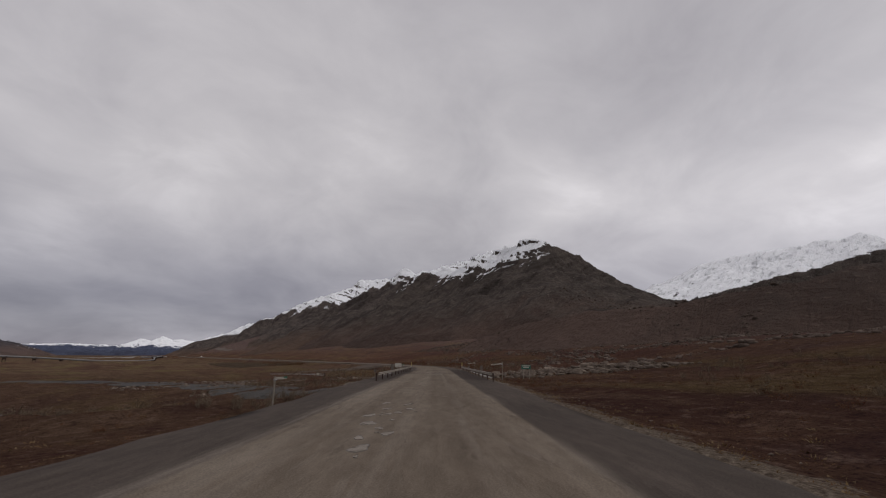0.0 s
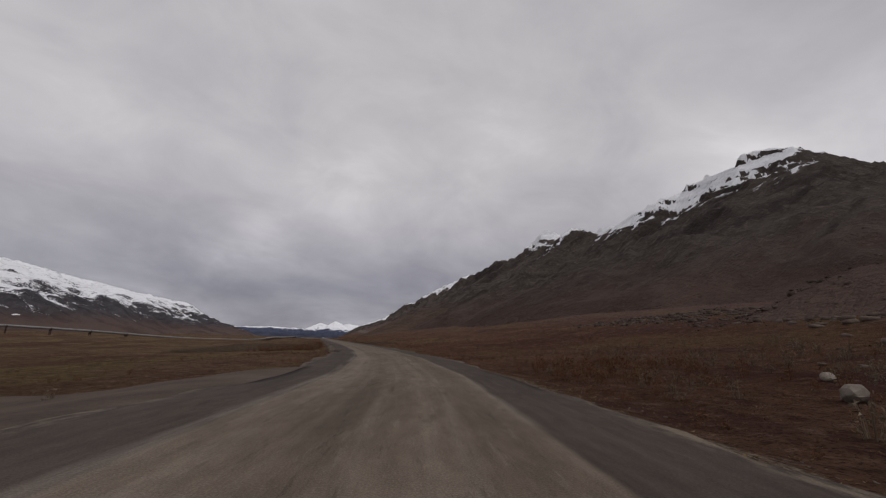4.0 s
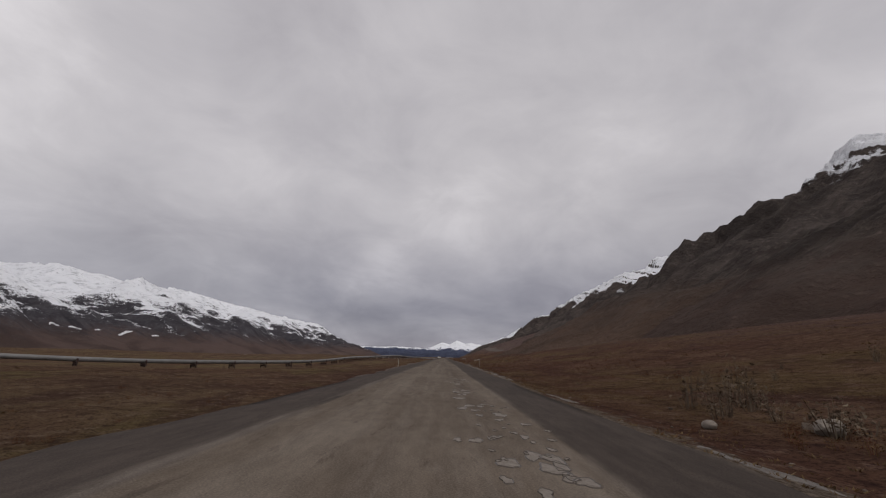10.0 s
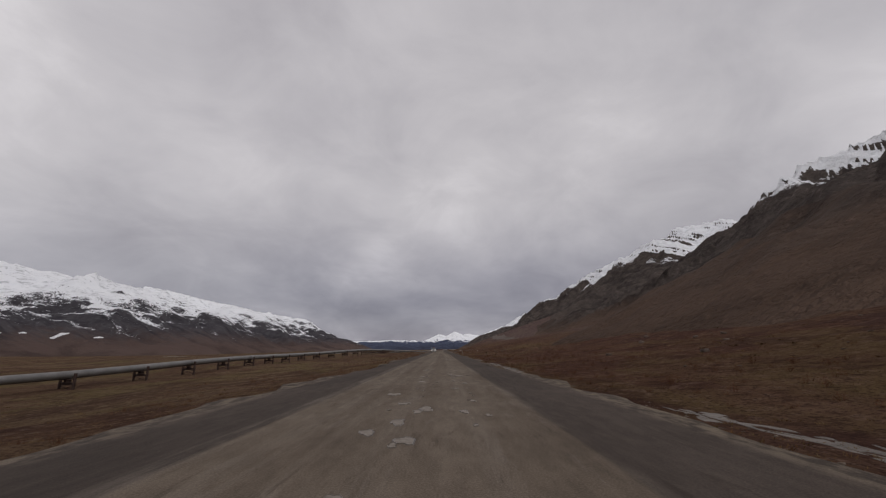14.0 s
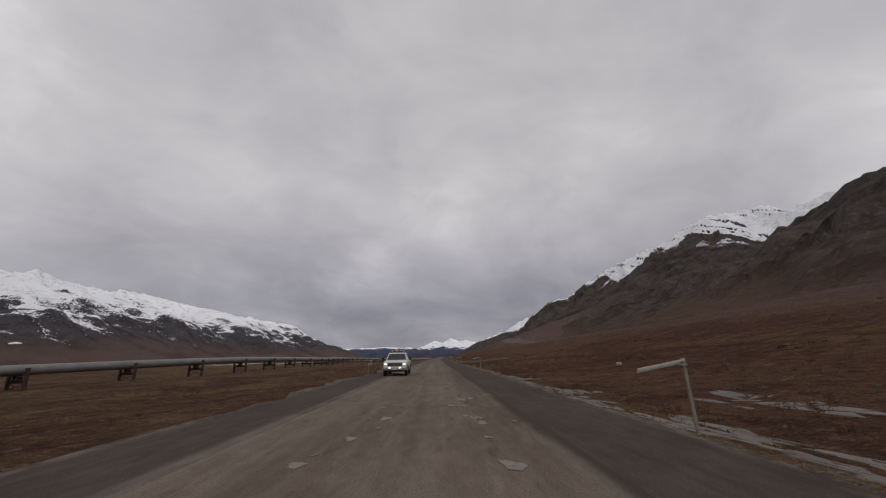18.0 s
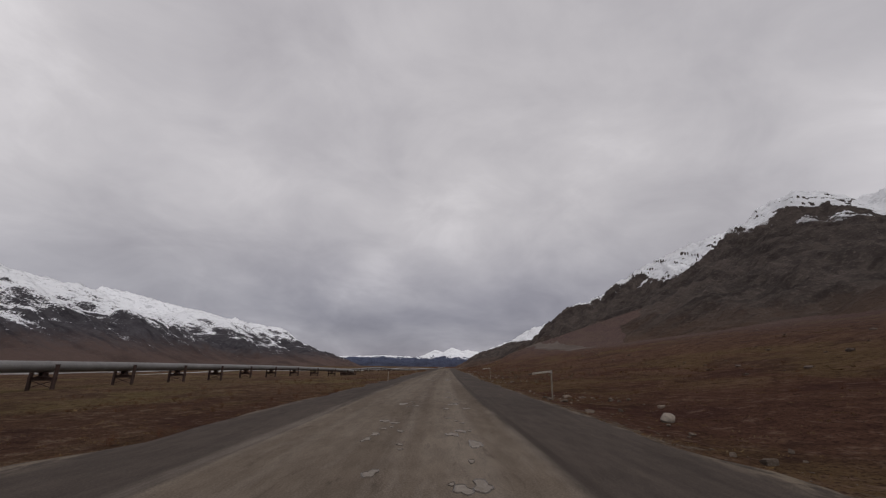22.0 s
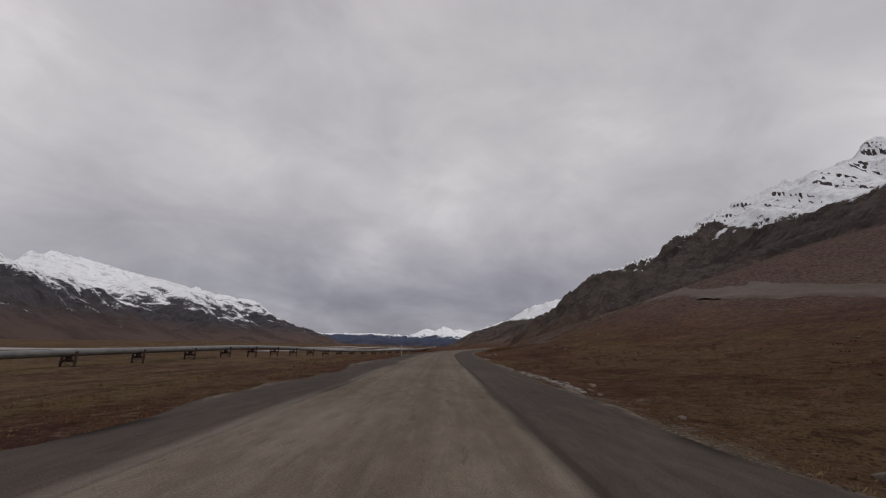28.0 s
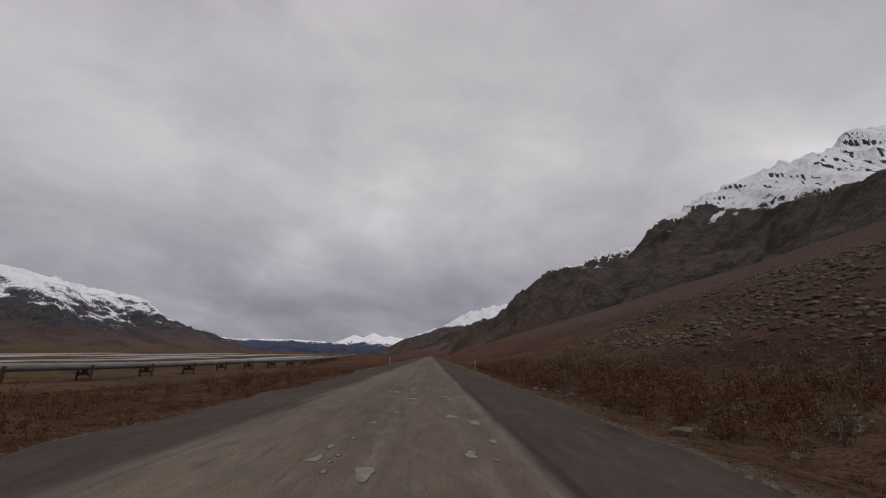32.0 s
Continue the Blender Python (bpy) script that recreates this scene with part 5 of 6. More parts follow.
def joined(name, meshes, places, label, category, parent=None):
    """Many pieces of a few kinds as one mesh. Rows of places: x, y, z, turn, size across, size up, kind."""
    vs, fs, off = [], [], 0
    base = []
    for me in meshes:
        v = np.empty(len(me.vertices) * 3)
        me.vertices.foreach_get("co", v)
        base.append((v.reshape(-1, 3), [tuple(p.vertices) for p in me.polygons]))
    groups = []
    for k, (v, f) in enumerate(base):
        rows = places[places[:, 6].astype(int) == k]
        if not len(rows):
            continue
        c, s_ = np.cos(rows[:, 3])[:, None], np.sin(rows[:, 3])[:, None]
        x = (v[None, :, 0] * c - v[None, :, 1] * s_) * rows[:, 4:5] + rows[:, 0:1]
        y = (v[None, :, 0] * s_ + v[None, :, 1] * c) * rows[:, 4:5] + rows[:, 1:2]
        z = v[None, :, 2] * rows[:, 5:6] + rows[:, 2:3]
        vs.append(np.stack([x, y, z], -1).reshape(-1, 3))
        size = len(f[0])
        fa = np.array(f)
        fs.append((fa[None] + (np.arange(len(rows)) * len(v))[:, None, None]).reshape(-1, size) + off)
        off += len(rows) * len(v)
    v = np.concatenate(vs)
    me = bpy.data.meshes.new(name)
    me.vertices.add(len(v))
    me.vertices.foreach_set("co", v.ravel())
    loops = np.concatenate([f.ravel() for f in fs]).astype(np.int32)
    counts = np.concatenate([np.full(len(f), f.shape[1]) for f in fs]).astype(np.int32)
    me.loops.add(len(loops))
    me.loops.foreach_set("vertex_index", loops)
    me.polygons.add(len(counts))
    me.polygons.foreach_set("loop_start", np.concatenate(([0], np.cumsum(counts)[:-1])).astype(np.int32))
    me.update(calc_edges=True)
    me.materials.append(meshes[0].materials[0])
    ob = new(name, me)
    return tagged(ob, label, category, kind="stuff")


def strewn(n, s0, s1, u0, u1, seed, bias=1.0):
    r = np.random.default_rng(seed)
    s = r.uniform(s0, s1, n)
    u = u0 + (u1 - u0) * r.random(n) ** bias
    x, y, _ = spot(s, u)
    return r, s, u, x, y, lie(x, y)


def scree(name, n, s0, s1, u0, u1, lo, hi, seed, label, clump=0.0, kinds=None):
    r, s, u, x, y, z = strewn(n, s0, s1, u0, u1, seed)
    k = fractal(s, u, 9.0, 3, seed) > clump - 0.2 if clump else np.full(n, True)
    size = lo + (hi - lo) * r.random(n) ** 2.5
    rows = np.stack([x, y, z + size * 0.12, r.uniform(0, 6.28, n), size, size * r.uniform(0.5, 0.9, n), r.integers(0, 5, n)], -1)[k]
    return joined(name, kinds or (pebbles if hi < 0.5 else broken), rows, label, "rocks")


scree("talus", 9000, 1203, 1300, 26, 72, 0.2, 0.85, 71, "loose grey talus covering the steep slope", 0.05)
scree("talus", 260, 1196, 1290, 11, 40, 0.15, 0.6, 72, "scattered talus blocks at the foot of the slope", 0.2)
scree("rocky_hillside", 4200, 58, 190, 22, 120, 0.3, 1.5, 73, "dark boulders strewn over the hillside", 0.2, dark_stones)
scree("riverbank_stones", 1700, 46, 74, 6.8, 30, 0.2, 1.0, 81, "broken grey stones filling the stream bed")
scree("riverbank_stones", 500, 50, 72, -26, -8, 0.1, 0.5, 83, "broken grey stones along the stream", 0.3)
scree("riverbank_stones", 800, 64, 86, -40, -26, 0.12, 0.55, 84, "grey and white stones standing out of the shallow stream", 0.2)
scree("riverbank_stones", 900, 84, 112, -66, -40, 0.15, 0.7, 88, "grey and white stones standing out of the shallow stream", 0.2)
scree("roadside_stones", 900, 78, 160, 5.9, 9.0, 0.08, 0.4, 85, "angular stones along the foot of the slope", 0.2)
scree("roadside_stones", 700, 840, 990, 6.3, 11, 0.06, 0.35, 87, "angular stones along the foot of the slope", 0.3)
scree("roadside_pebbles", 5000, -20, 1290, 4.6, 7.2, 0.03, 0.12, 75, "small loose stones along the edge of the road")
scree("roadside_pebbles", 3500, -20, 1290, -7.8, -5.6, 0.03, 0.12, 77, "small loose stones along the edge of the road")


def boulder_field(n, x0, x1, y0, y1, lo, hi, seed, label):
    """Dark boulders on the foot of the nearest mountain."""
    r = np.random.default_rng(seed)
    x, y = r.uniform(x0, x1, n), r.uniform(y0, y1, n)
    xs, ys, Z = slopes["mountain_near"]
    i, j = np.clip(((y - ys[0]) / (ys[1] - ys[0])).astype(int), 0, len(ys) - 1), np.clip(((x - xs[0]) / (xs[1] - xs[0])).astype(int), 0, len(xs) - 1)
    z = np.maximum(lie(x, y), Z[i, j])
    away = plan(x, y)[1]
    keep = (fractal(x, y, 38.0, 4, seed, False, 0.6) > -0.1) & (away > 48)
    size = (lo + (hi - lo) * r.random(n) ** 2) * np.clip(away / 110.0, 0.5, 1.2)
    rows = np.stack([x, y, z + size * 0.08, r.uniform(0, 6.28, n), size, size * r.uniform(0.7, 1.2, n), r.integers(0, 5, n)], -1)[keep]
    return joined("boulder_field", dark_stones, rows, label, "rocks")


boulder_field(15000, 112, 345, 40, 215, 0.5, 2.3, 89, "dense field of dark boulders on the hillside")
scree("riverbank_stones", 500, 94, 108, -34, -15, 0.15, 0.7, 86, "grey broken stones heaped beside the stream", 0.1)
scree("slope_stones", 900, 480, 1190, 14, 80, 0.2, 0.8, 79, "scattered stones on the tundra slope", 0.25, dark_stones)

# ---- snow left in a line of hollows along the foot of the west range ----
old_snow = speckled("old_snow", (0.50, 0.50, 0.52), (0.78, 0.78, 0.80), 0.2, 0.9, 0.0, 1.0, 0.4, 0.3)


def snow_drift(x, y, long, wide, turn, seed):
    """A long lens of snow lying on the mountainside."""
    xs, ys, Z = slopes["mountain_range_west"]
    r = np.random.default_rng(seed)
    a, b = np.meshgrid(np.linspace(-1, 1, 15), np.linspace(-1, 1, 7), indexing="ij")
    bend = 0.12 * long * np.sin(2.2 * a + r.uniform(0, 6.28))
    px = x + long * a * math.cos(turn) - (wide * b + bend) * math.sin(turn)
    py = y + long * a * math.sin(turn) + (wide * b + bend) * math.cos(turn)
    fi, fj = np.clip((py - ys[0]) / (ys[1] - ys[0]), 0, len(ys) - 1.01), np.clip((px - xs[0]) / (xs[1] - xs[0]), 0, len(xs) - 1.01)
    i, j = fi.astype(int), fj.astype(int)
    fi, fj = fi - i, fj - j
    z = (Z[i, j] * (1 - fj) + Z[i, j + 1] * fj) * (1 - fi) + (Z[i + 1, j] * (1 - fj) + Z[i + 1, j + 1] * fj) * fi
    z = np.maximum(z, lie(px, py))
    z = z + 2.2 * (1 - a ** 2 - b ** 2 + 0.5 * fractal(px, py, 9.0, 3, seed))
    ob = sheet("snow_drift", px, py, z, old_snow)
    return tagged(ob, "thin drift of old snow on the dark mountainside", "snow drift")


for k, y in enumerate((1136, 1158, 1196, 1236, 1262, 1292, 1330, 1372)):
    snow_drift(float(np.interp(y, [1139, 1233, 1304, 1371], [-795, -764, -702, -632])), y, (9, 13, 16, 9, 14, 7, 15, 9)[k], (3.2, 2.6, 3.4, 2.4, 3.2, 2.4, 3.0, 2.2)[k], math.atan2(1.0, 0.55), 400 + k)

# ---- low plants ----
def leafy(name, tones):
    """Blades and leaves: the tone differs from tuft to tuft."""
    m, t, b = material(name)
    geo = t.nodes.new("ShaderNodeNewGeometry")
    patch = noise_node(t, geo.outputs["Position"], 0.12, 4.0, 0.6)
    f = math_node(t, "ADD", math_node(t, "MULTIPLY", geo.outputs["Random Per Island"], 0.55), math_node(t, "MULTIPLY", patch, 0.55))
    col = ramp_node(t, f, [(0.15 + 0.7 * k / (len(tones) - 1), c) for k, c in enumerate(tones)])
    finish(t, b, col, 1.0, shine=0.0)
    return m


straw = leafy("dry_grass", [(0.078, 0.040, 0.023), (0.105, 0.060, 0.032), (0.125, 0.082, 0.040), (0.180, 0.132, 0.080)])
heather = leafy("rusty_dwarf_shrubs", [(0.060, 0.026, 0.020), (0.090, 0.038, 0.024), (0.105, 0.054, 0.030), (0.125, 0.085, 0.045)])


def tuft_mesh(name, seed, mat, blades, spread, tall, wide):
    """A clump of bent blades, one metre across and one high before scaling."""
    r = np.random.default_rng(seed)
    v, f = [], []
    for k in range(blades):
        a, d = r.uniform(0, 6.28), spread * r.random() ** 0.7
        bx, by = d * math.cos(a), d * math.sin(a)
        h, w, lean, face = tall * r.uniform(0.5, 1.0), wide * r.uniform(0.6, 1.3), r.uniform(0.1, 0.6), r.uniform(0, 6.28)
        wx, wy = w * math.cos(face), w * math.sin(face)
        lx, ly = lean * h * math.cos(a), lean * h * math.sin(a)
        n = len(v)
        v += [(bx - wx, by - wy, -0.08), (bx + wx, by + wy, -0.08), (bx + lx, by + ly, h)]
        f += [(n, n + 1, n + 2)]
    me = bpy.data.meshes.new(name)
    me.from_pydata(v, [], f)
    me.materials.append(mat)
    return me


def twig_mesh(name, seed, mat, twigs):
    """A low bush: thin stems with small leaves set along them."""
    r = np.random.default_rng(seed)
    v, f = [], []
    for k in range(twigs):
        a, reach, h = r.uniform(0, 6.28), r.uniform(0.12, 0.5), r.uniform(0.45, 1.0)
        p0, p1 = np.array([0.12 * math.cos(a), 0.12 * math.sin(a), -0.05]), np.array([reach * math.cos(a), reach * math.sin(a), h])
        side = np.array([-math.sin(a), math.cos(a), 0]) * 0.012
        n = len(v)
        v += [tuple(p0 - side), tuple(p0 + side), tuple(p1)]
        f += [(n, n + 1, n + 2)]
        for j in range(5):
            q = p0 + (p1 - p0) * r.uniform(0.3, 1.0) + r.normal(0, 0.05, 3)
            d1, d2 = r.normal(size=3), r.normal(size=3)
            d1, d2 = d1 / np.linalg.norm(d1) * 0.065, d2 / np.linalg.norm(d2) * 0.05
            n = len(v)
            v += [tuple(q - d1), tuple(q + d2), tuple(q + d1)]
            f += [(n, n + 1, n + 2)]
    me = bpy.data.meshes.new(name)
    me.from_pydata(v, [], f)
    me.materials.append(mat)
    return me


grass_kinds = [tuft_mesh("grass", 200 + k, straw, 12, 0.5, 0.8, 0.075) for k in range(4)]
bush_kinds = [twig_mesh("dwarf_shrub", 220 + k, heather, 14) for k in range(3)]


def growth(name, kinds, n, s0, s1, u0, u1, lo, hi, tall, seed, label, clump=0.0, bias=1.0):
    r, s, u, x, y, z = strewn(n, s0, s1, u0, u1, seed, bias)
    size = lo + (hi - lo) * r.random(n)
    density = fractal(s, u, 6.0, 3, seed) + 0.3 * fractal(s, u, 40.0, 2, seed + 4)
    keep = density > clump - 0.5
    rows = np.stack([x, y, z - 0.02, r.uniform(0, 6.28, n), size, size * tall * r.uniform(0.7, 1.3, n) * (1 + 0.35 * np.clip(density, -1, 1)), r.integers(0, len(kinds), n)], -1)[keep]
    return joined(name, kinds, rows, label, "grass" if kinds is grass_kinds else "shrubs")


growth("grass", grass_kinds, 46000, -30, 1300, 5.3, 20, 0.16, 0.40, 0.26, 91, "dry straw-coloured grass tufts beside the road", -0.5, 1.7)
growth("grass", grass_kinds, 42000, -30, 1300, -20, -6.45, 0.16, 0.40, 0.26, 93, "dry straw-coloured grass tufts beside the road", -0.5, 0.6)
growth("grass", grass_kinds, 14000, -30, 1300, 20, 80, 0.4, 1.1, 0.14, 95, "tussocks of dry grass on the tundra", 0.2)
growth("grass", grass_kinds, 14000, -30, 1300, -85, -20, 0.4, 1.1, 0.14, 97, "tussocks of dry grass on the tundra", 0.2)
growth("dwarf_shrubs", bush_kinds, 9000, -30, 1300, 7.2, 34, 0.3, 0.8, 0.45, 99, "low rust-brown dwarf shrubs covering the slope", 0.5, 1.5)
growth("dwarf_shrubs", bush_kinds, 7000, -30, 1300, -36, -8.2, 0.3, 0.8, 0.45, 101, "low rust-brown dwarf shrubs on the tundra", 0.6, 0.7)
growth("dwarf_shrubs", bush_kinds, 700, 255, 345, -26, -8.0, 0.8, 1.6, 0.85, 103, "knee-high thicket of brown willow scrub", 0.3, 0.6)
growth("dwarf_shrubs", bush_kinds, 900, 1220, 1290, 7.6, 17, 0.7, 1.4, 0.8, 105, "brown willow scrub at the foot of the talus", 0.2)
growth("dwarf_shrubs", bush_kinds, 500, 95, 190, 7.5, 20, 0.6, 1.2, 0.8, 107, "brown willow scrub beside the road", 0.4)
growth("dwarf_shrubs", bush_kinds, 300, 1216, 1262, -22, -9, 0.7, 1.3, 0.8, 109, "brown willow scrub beside the road", 0.3)

willow = leafy("grey_brown_willow", [(0.060, 0.042, 0.033), (0.095, 0.069, 0.052), (0.125, 0.095, 0.070), (0.185, 0.150, 0.108)])
willow_kinds = [twig_mesh("willow_scrub", 240 + k, willow, 16) for k in range(3)]
for k, (n, s0, s1, u0, u1, lo, hi, clump) in enumerate(((900, 66, 175, -40, -8.8, 0.5, 1.2, 0.35), (800, 84, 200, 9.0, 36, 0.5, 1.2, 0.35), (260, 36, 47, -42, -9, 0.7, 1.3, 0.0), (3800, 262, 362, -44, -8.6, 0.7, 1.5, 0.05), (260, 200, 420, 9, 40, 0.5, 1.2, 0.7), (1000, 290, 345, 7.4, 17, 0.45, 0.95, 0.05),
                                                        (200, -20, 40, -30, -8, 0.5, 1.1, 0.6), (240, -20, 45, 8, 34, 0.5, 1.1, 0.6), (180, 620, 760, 10, 30, 0.4, 0.9, 0.8), (240, 880, 1000, 9, 34, 0.4, 1.0, 0.6), (420, 1222, 1290, 8.2, 24, 0.8, 1.7, 0.1))):
    growth("willow_scrub", willow_kinds, n, s0, s1, u0, u1, lo, hi, 0.75, 140 + k, "thin grey-brown willow scrub on the tundra", clump)
growth("willow_scrub", willow_kinds, 9, 391, 398, 10.2, 13.0, 1.3, 2.0, 0.85, 170, "tall grey-brown willow bush on the slope", -0.5)

# ---- oncoming pickup ----
paint = speckled("dusty_white_paint", (0.40, 0.39, 0.36), (0.62, 0.61, 0.58), 1.2, 0.4, 0.0, 20.0, 0.05)
mud = speckled("mud_spattered_paint", (0.13, 0.11, 0.085), (0.30, 0.265, 0.215), 2.0, 0.75, 0.0, 18.0, 0.2)
rubber = speckled("tyre_rubber", (0.018, 0.018, 0.018), (0.05, 0.046, 0.042), 6.0, 0.85)
black_trim = speckled("black_plastic_trim", (0.015, 0.015, 0.016), (0.035, 0.034, 0.033), 6.0, 0.55)
chrome = speckled("dull_chrome", (0.35, 0.35, 0.36), (0.55, 0.55, 0.56), 3.0, 0.25, 0.9)
amber = speckled("amber_lens", (0.55, 0.20, 0.02), (0.70, 0.28, 0.03), 6.0, 0.2)
m_glass, t_glass, b_glass = material("tinted_window_glass")
finish(t_glass, b_glass, (0.02, 0.024, 0.028), 0.06)
b_glass.inputs["Specular IOR Level"].default_value = 0.6
m_lamp, t_lamp, b_lamp = material("lit_headlamp")
finish(t_lamp, b_lamp, (0.8, 0.8, 0.78), 0.2)
b_lamp.inputs["Emission Color"].default_value, b_lamp.inputs["Emission Strength"].default_value = (1.0, 0.96, 0.86, 1), 0.9

truck = thing("pickup_truck", "dusty white pickup truck with roof lights driving on the gravel road", "pickup truck", stand(717.6, -3.35, 180.0))


def slab(rings, name, mat, parent, label="", smooth=False):
    sh = Shape()
    sh.loft(rings)
    return part(name, sh, mat, parent, label, smooth)


def section(y, half, z0, z1, crown=0.0, tuck=0.05):
    """A cross section of the body: narrower at sill and shoulder."""
    return [(-half + tuck, y, z0), (half - tuck, y, z0), (half, y, z0 + 0.18), (half, y, z1 - 0.14), (half - 0.05, y, z1 - 0.03), (half - 0.22, y, z1 + crown), (-half + 0.22, y, z1 + crown), (-half + 0.05, y, z1 - 0.03), (-half, y, z1 - 0.14), (-half, y, z0 + 0.18)]


# front is +y, at y = 0; the tail at y = -5.6
slab([section(-0.06, 0.90, 0.62, 1.08, 0.0), section(-0.35, 0.97, 0.52, 1.16, 0.03), section(-1.45, 1.0, 0.50, 1.22, 0.04)], "hood", paint, truck, smooth=False)
slab([section(-1.45, 1.0, 0.48, 1.22), section(-3.1, 1.0, 0.48, 1.22)], "cab_body", paint, truck)
bed_outer = Shape()
for x0, x1 in ((-1.0, -0.86), (0.86, 1.0)):
    bed_outer.box(x0, -5.55, 0.62, x1, -3.16, 1.24, bevel=0.03)
bed_outer.box(-0.98, -5.5, 0.60, 0.98, -3.16, 0.74)
bed_outer.box(-0.95, -3.28, 0.66, 0.95, -3.16, 1.24, bevel=0.02)
part("bed", bed_outer, paint, truck)
gate = Shape()
gate.box(-0.86, -5.6, 0.66, 0.86, -5.52, 1.24, bevel=0.02)
part("tailgate", gate, paint, truck)
sills = Shape()
for sx in (-1, 1):
    for y0, y1 in ((-3.0, -1.45), (-3.85, -3.2), (-5.5, -4.85), (-0.45, -0.1)):
        sills.box(min(sx * 0.985, sx * 1.012), y0, 0.46, max(sx * 0.985, sx * 1.012), y1, 0.74)
part("mud_spatter", sills, mud, truck, "dried brown mud along the sills")
roof = [[(-0.80, -1.48, 1.22), (0.80, -1.48, 1.22), (0.88, -1.50, 1.22), (-0.88, -1.50, 1.22)]]
cab = Shape()
cab.loft([[(-0.90, -1.40, 1.20), (0.90, -1.40, 1.20), (0.90, -3.12, 1.20), (-0.90, -3.12, 1.20)], [(-0.72, -2.02, 1.80), (0.72, -2.02, 1.80), (0.74, -2.98, 1.82), (-0.74, -2.98, 1.82)], [(-0.62, -2.12, 1.86), (0.62, -2.12, 1.86), (0.64, -2.9, 1.87), (-0.64, -2.9, 1.87)]])
part("cab_roof", cab, paint, truck)


def pane(name, pts, out):
    """A thin window pane set just proud of the cab."""
    o = Vector(out)
    sh = Shape()
    sh.loft([[tuple(Vector(p) + o * 0.004) for p in pts], [tuple(Vector(p) + o * 0.016) for p in pts]])
    return part(name, sh, m_glass, truck, "dark tinted glass")


pane("windscreen", [(-0.80, -1.46, 1.26), (0.80, -1.46, 1.26), (0.67, -1.96, 1.75), (-0.67, -1.96, 1.75)], (0, 0.7, 0.7))
pane("rear_window", [(-0.70, -3.10, 1.30), (0.70, -3.10, 1.30), (0.62, -3.0, 1.72), (-0.62, -3.0, 1.72)], (0, -1, 0.1))
for sx in (-1, 1):
    pane("side_window", [(sx * 0.875, -1.72, 1.28), (sx * 0.875, -2.96, 1.28), (sx * 0.765, -2.9, 1.74), (sx * 0.755, -2.14, 1.74)], (sx, 0, 0.3))
    for yc in (-0.98, -4.35):
        arch = Shape()
        arch.loft([[(sx * r * 1.0, yc + 0.52 * math.cos(a), 0.42 + 0.52 * math.sin(a)) for r in (0.95, 1.03)] + [(sx * r, yc + 0.44 * math.cos(a), 0.42 + 0.44 * math.sin(a)) for r in (1.03, 0.95)] for a in np.linspace(0.05, 3.09, 10)])
        part("wheel_arch", arch, black_trim, truck, "dark wheel arch trim")
    mirror = Shape()
    mirror.box(min(sx * 1.06, sx * 1.26), -1.62, 1.22, max(sx * 1.06, sx * 1.26), -1.52, 1.48, bevel=0.02)
    mirror.box(min(sx * 0.92, sx * 1.08), -1.59, 1.28, max(sx * 0.92, sx * 1.08), -1.55, 1.32)
    part("side_mirror", mirror, black_trim, truck)
    handle = Shape()
    handle.box(min(sx * 1.0, sx * 1.03), -2.86, 1.02, max(sx * 1.0, sx * 1.03), -2.66, 1.06, bevel=0.006)
    part("door_handle", handle, black_trim, truck)
    seam = Shape()
    seam.box(min(sx * 0.998, sx * 1.004), -2.985, 0.56, max(sx * 0.998, sx * 1.004), -2.97, 1.18)
    seam.box(min(sx * 0.998, sx * 1.004), -1.515, 0.56, max(sx * 0.998, sx * 1.004), -1.50, 1.18)
    part("door_seam", seam, black_trim, truck)
    lamp = Shape()
    lamp.box(min(sx * 0.64, sx * 0.88), -0.12, 0.87, max(sx * 0.64, sx * 0.88), -0.03, 1.0, bevel=0.02)
    part("headlight", lamp, m_lamp, truck, "headlight switched on")
    fog = Shape()
    fog.tube((sx * 0.42, 0.02, 0.66), (sx * 0.42, 0.12, 0.66), 0.085, n=14)
    part("driving_lamp", fog, m_lamp, truck, "round driving lamp switched on")
    tail = Shape()
    tail.box(min(sx * 0.88, sx * 1.0), -5.62, 0.82, max(sx * 0.88, sx * 1.0), -5.54, 1.12)
    part("tail_light", tail, amber, truck, "tail light lens")
grille = Shape()
grille.box(-0.58, -0.10, 0.76, 0.58, -0.02, 1.04, bevel=0.02)
grille_part = part("grille", grille, black_trim, truck, "black front grille")
for k in range(3):
    bar = Shape()
    bar.box(-0.56, -0.03, 0.81 + 0.08 * k, 0.56, 0.0, 0.83 + 0.08 * k)
    part("grille_bar", bar, chrome, grille_part)
bumper = Shape()
bumper.box(-0.98, -0.2, 0.46, 0.98, 0.08, 0.66, bevel=0.03)
part("front_bumper", bumper, chrome, truck, "dull chrome bumper")
rear_bumper = Shape()
rear_bumper.box(-0.95, -5.74, 0.48, 0.95, -5.56, 0.64, bevel=0.02)
part("rear_bumper", rear_bumper, black_trim, truck)
plate_bar = Shape()
plate_bar.box(-0.16, 0.085, 0.50, 0.16, 0.095, 0.62)
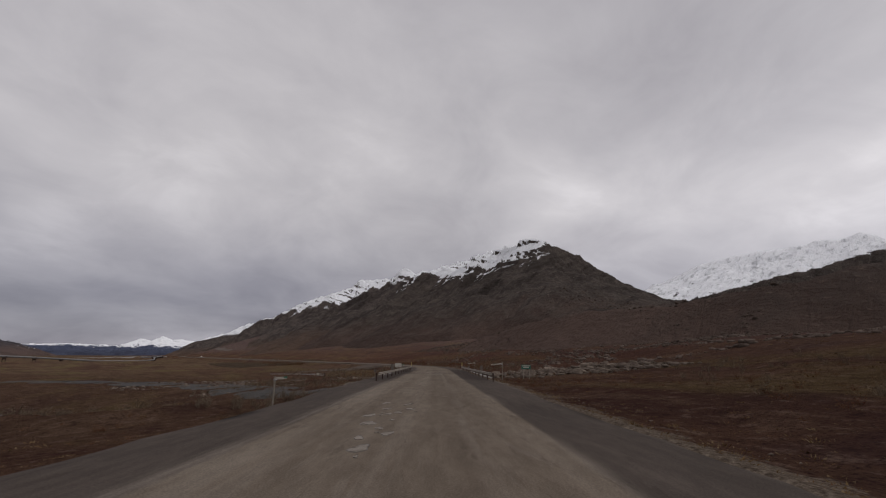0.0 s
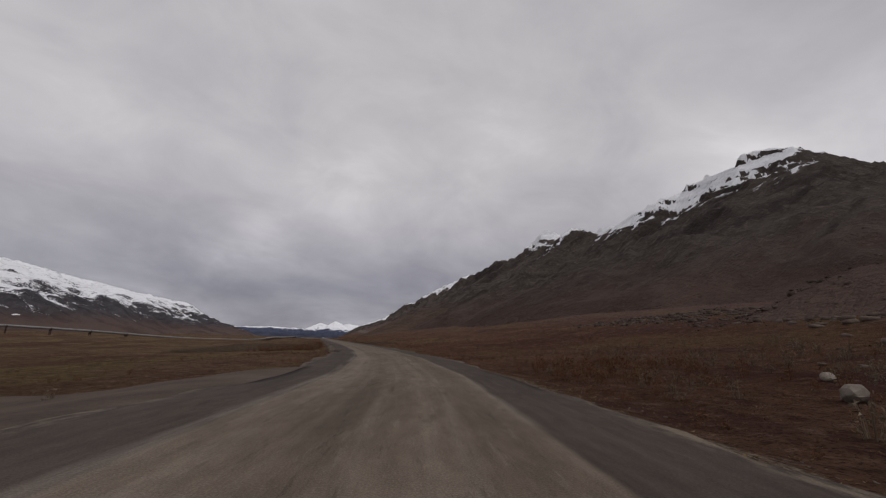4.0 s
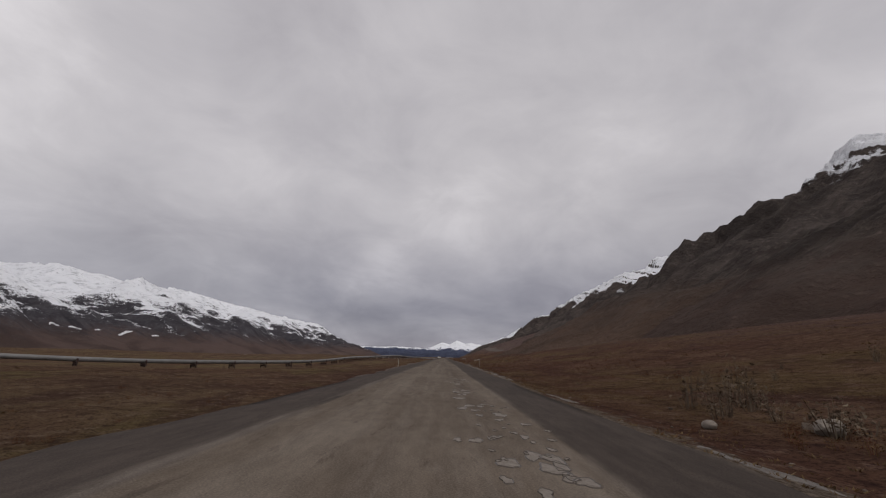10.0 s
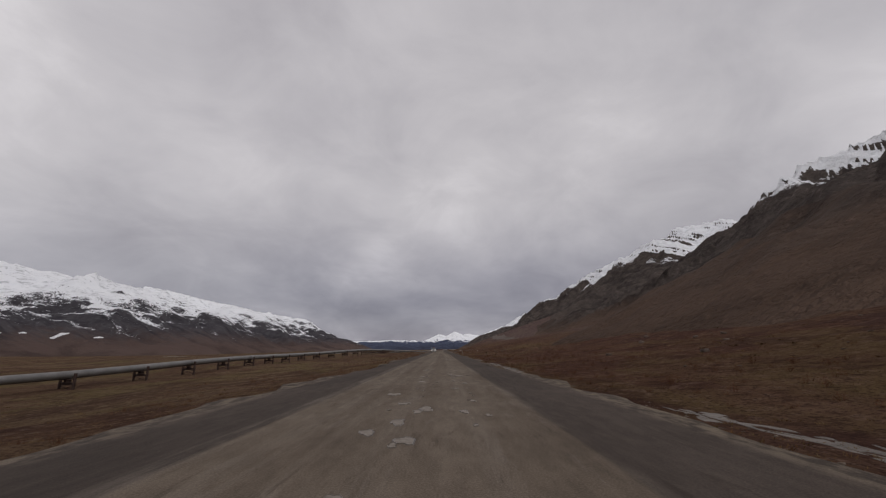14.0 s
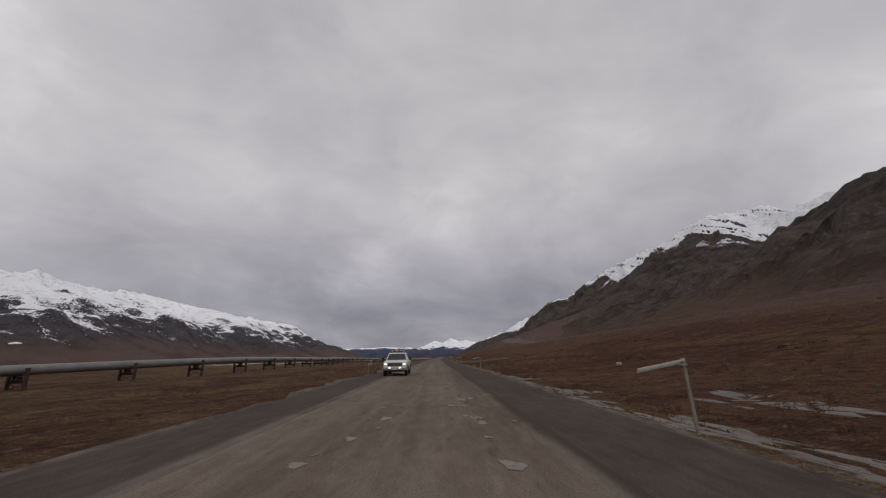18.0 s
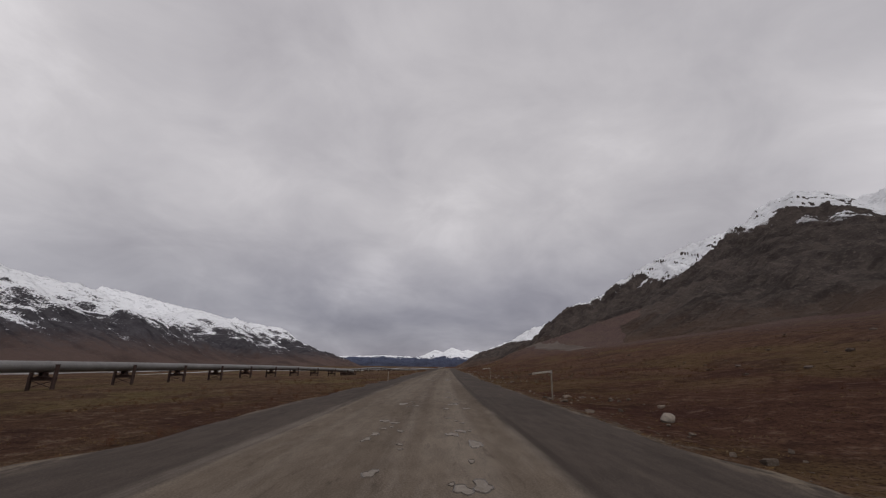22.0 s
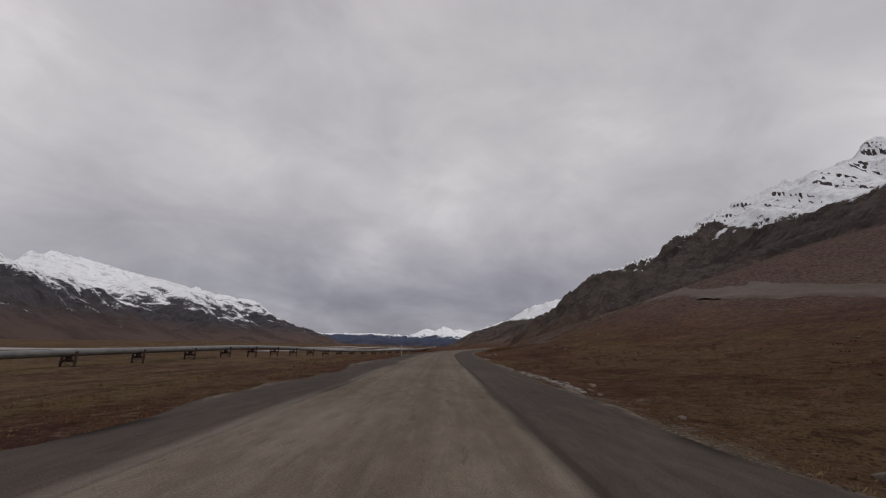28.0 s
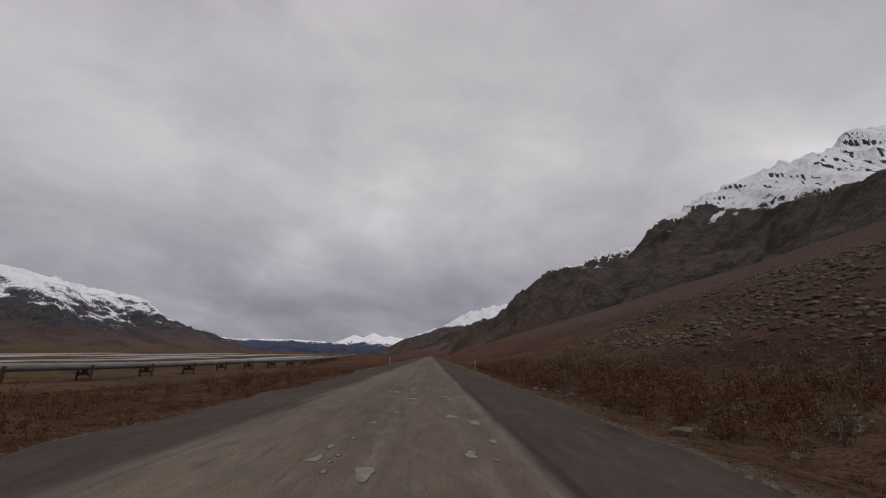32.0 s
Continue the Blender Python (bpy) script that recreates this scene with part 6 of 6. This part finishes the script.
part("plain_plate", plate_bar, white_board, truck, "blank pale plate")
rack = Shape()
rack.tube((-0.62, -2.4, 1.93), (0.62, -2.4, 1.93), 0.035, n=8)
rack.box(-0.55, -2.43, 1.85, -0.49, -2.37, 1.93)
rack.box(0.49, -2.43, 1.85, 0.55, -2.37, 1.93)
light_bar = part("light_bar", rack, black_trim, truck, "black bar with lamps across the roof")
for k, (x, mat_lamp, what) in enumerate(((-0.5, amber, "amber beacon"), (-0.22, chrome, "round spot lamp"), (0.06, amber, "amber beacon"), (0.28, chrome, "round spot lamp"), (0.5, amber, "amber beacon"))):
    lamp = Shape()
    if mat_lamp is amber:
        lamp.tube((x, -2.4, 1.95), (x, -2.4, 2.10), 0.075, 0.06, n=12)
    else:
        lamp.tube((x, -2.46, 2.03), (x, -2.34, 2.03), 0.06, 0.09, n=12)
    part("roof_lamp", lamp, mat_lamp, light_bar, what)
box_load = Shape()
box_load.box(-0.75, -3.9, 0.76, 0.75, -3.35, 1.16, bevel=0.03)
part("tool_box", box_load, black_trim, truck, "dark tool box in the bed")
floor_pan = Shape()
floor_pan.box(-0.8, -5.3, 0.34, 0.8, -0.3, 0.52)
part("chassis", floor_pan, black_trim, truck)
for sx in (-1, 1):
    for yc in (-0.98, -4.35):
        rings = []
        for x, r in ((-0.13, 0.30), (-0.13, 0.38), (-0.09, 0.41), (0.09, 0.41), (0.13, 0.38), (0.13, 0.30)):
            rings.append([(sx * 0.87 + x, yc + r * math.cos(a), 0.41 + r * math.sin(a)) for a in np.linspace(0, 2 * math.pi, 22, endpoint=False)])
        tyre = Shape()
        tyre.loft(rings)
        wheel = part("tyre", tyre, rubber, truck, "muddy black tyre")
        rim = Shape()
        rim.tube((sx * 0.90, yc, 0.41), (sx * 1.004, yc, 0.41), 0.27, 0.25, n=18)
        rim.tube((sx * 1.0, yc, 0.41), (sx * 1.02, yc, 0.41), 0.10, 0.08, n=10)
        rim_part = part("rim", rim, chrome, wheel, "dull steel wheel rim")
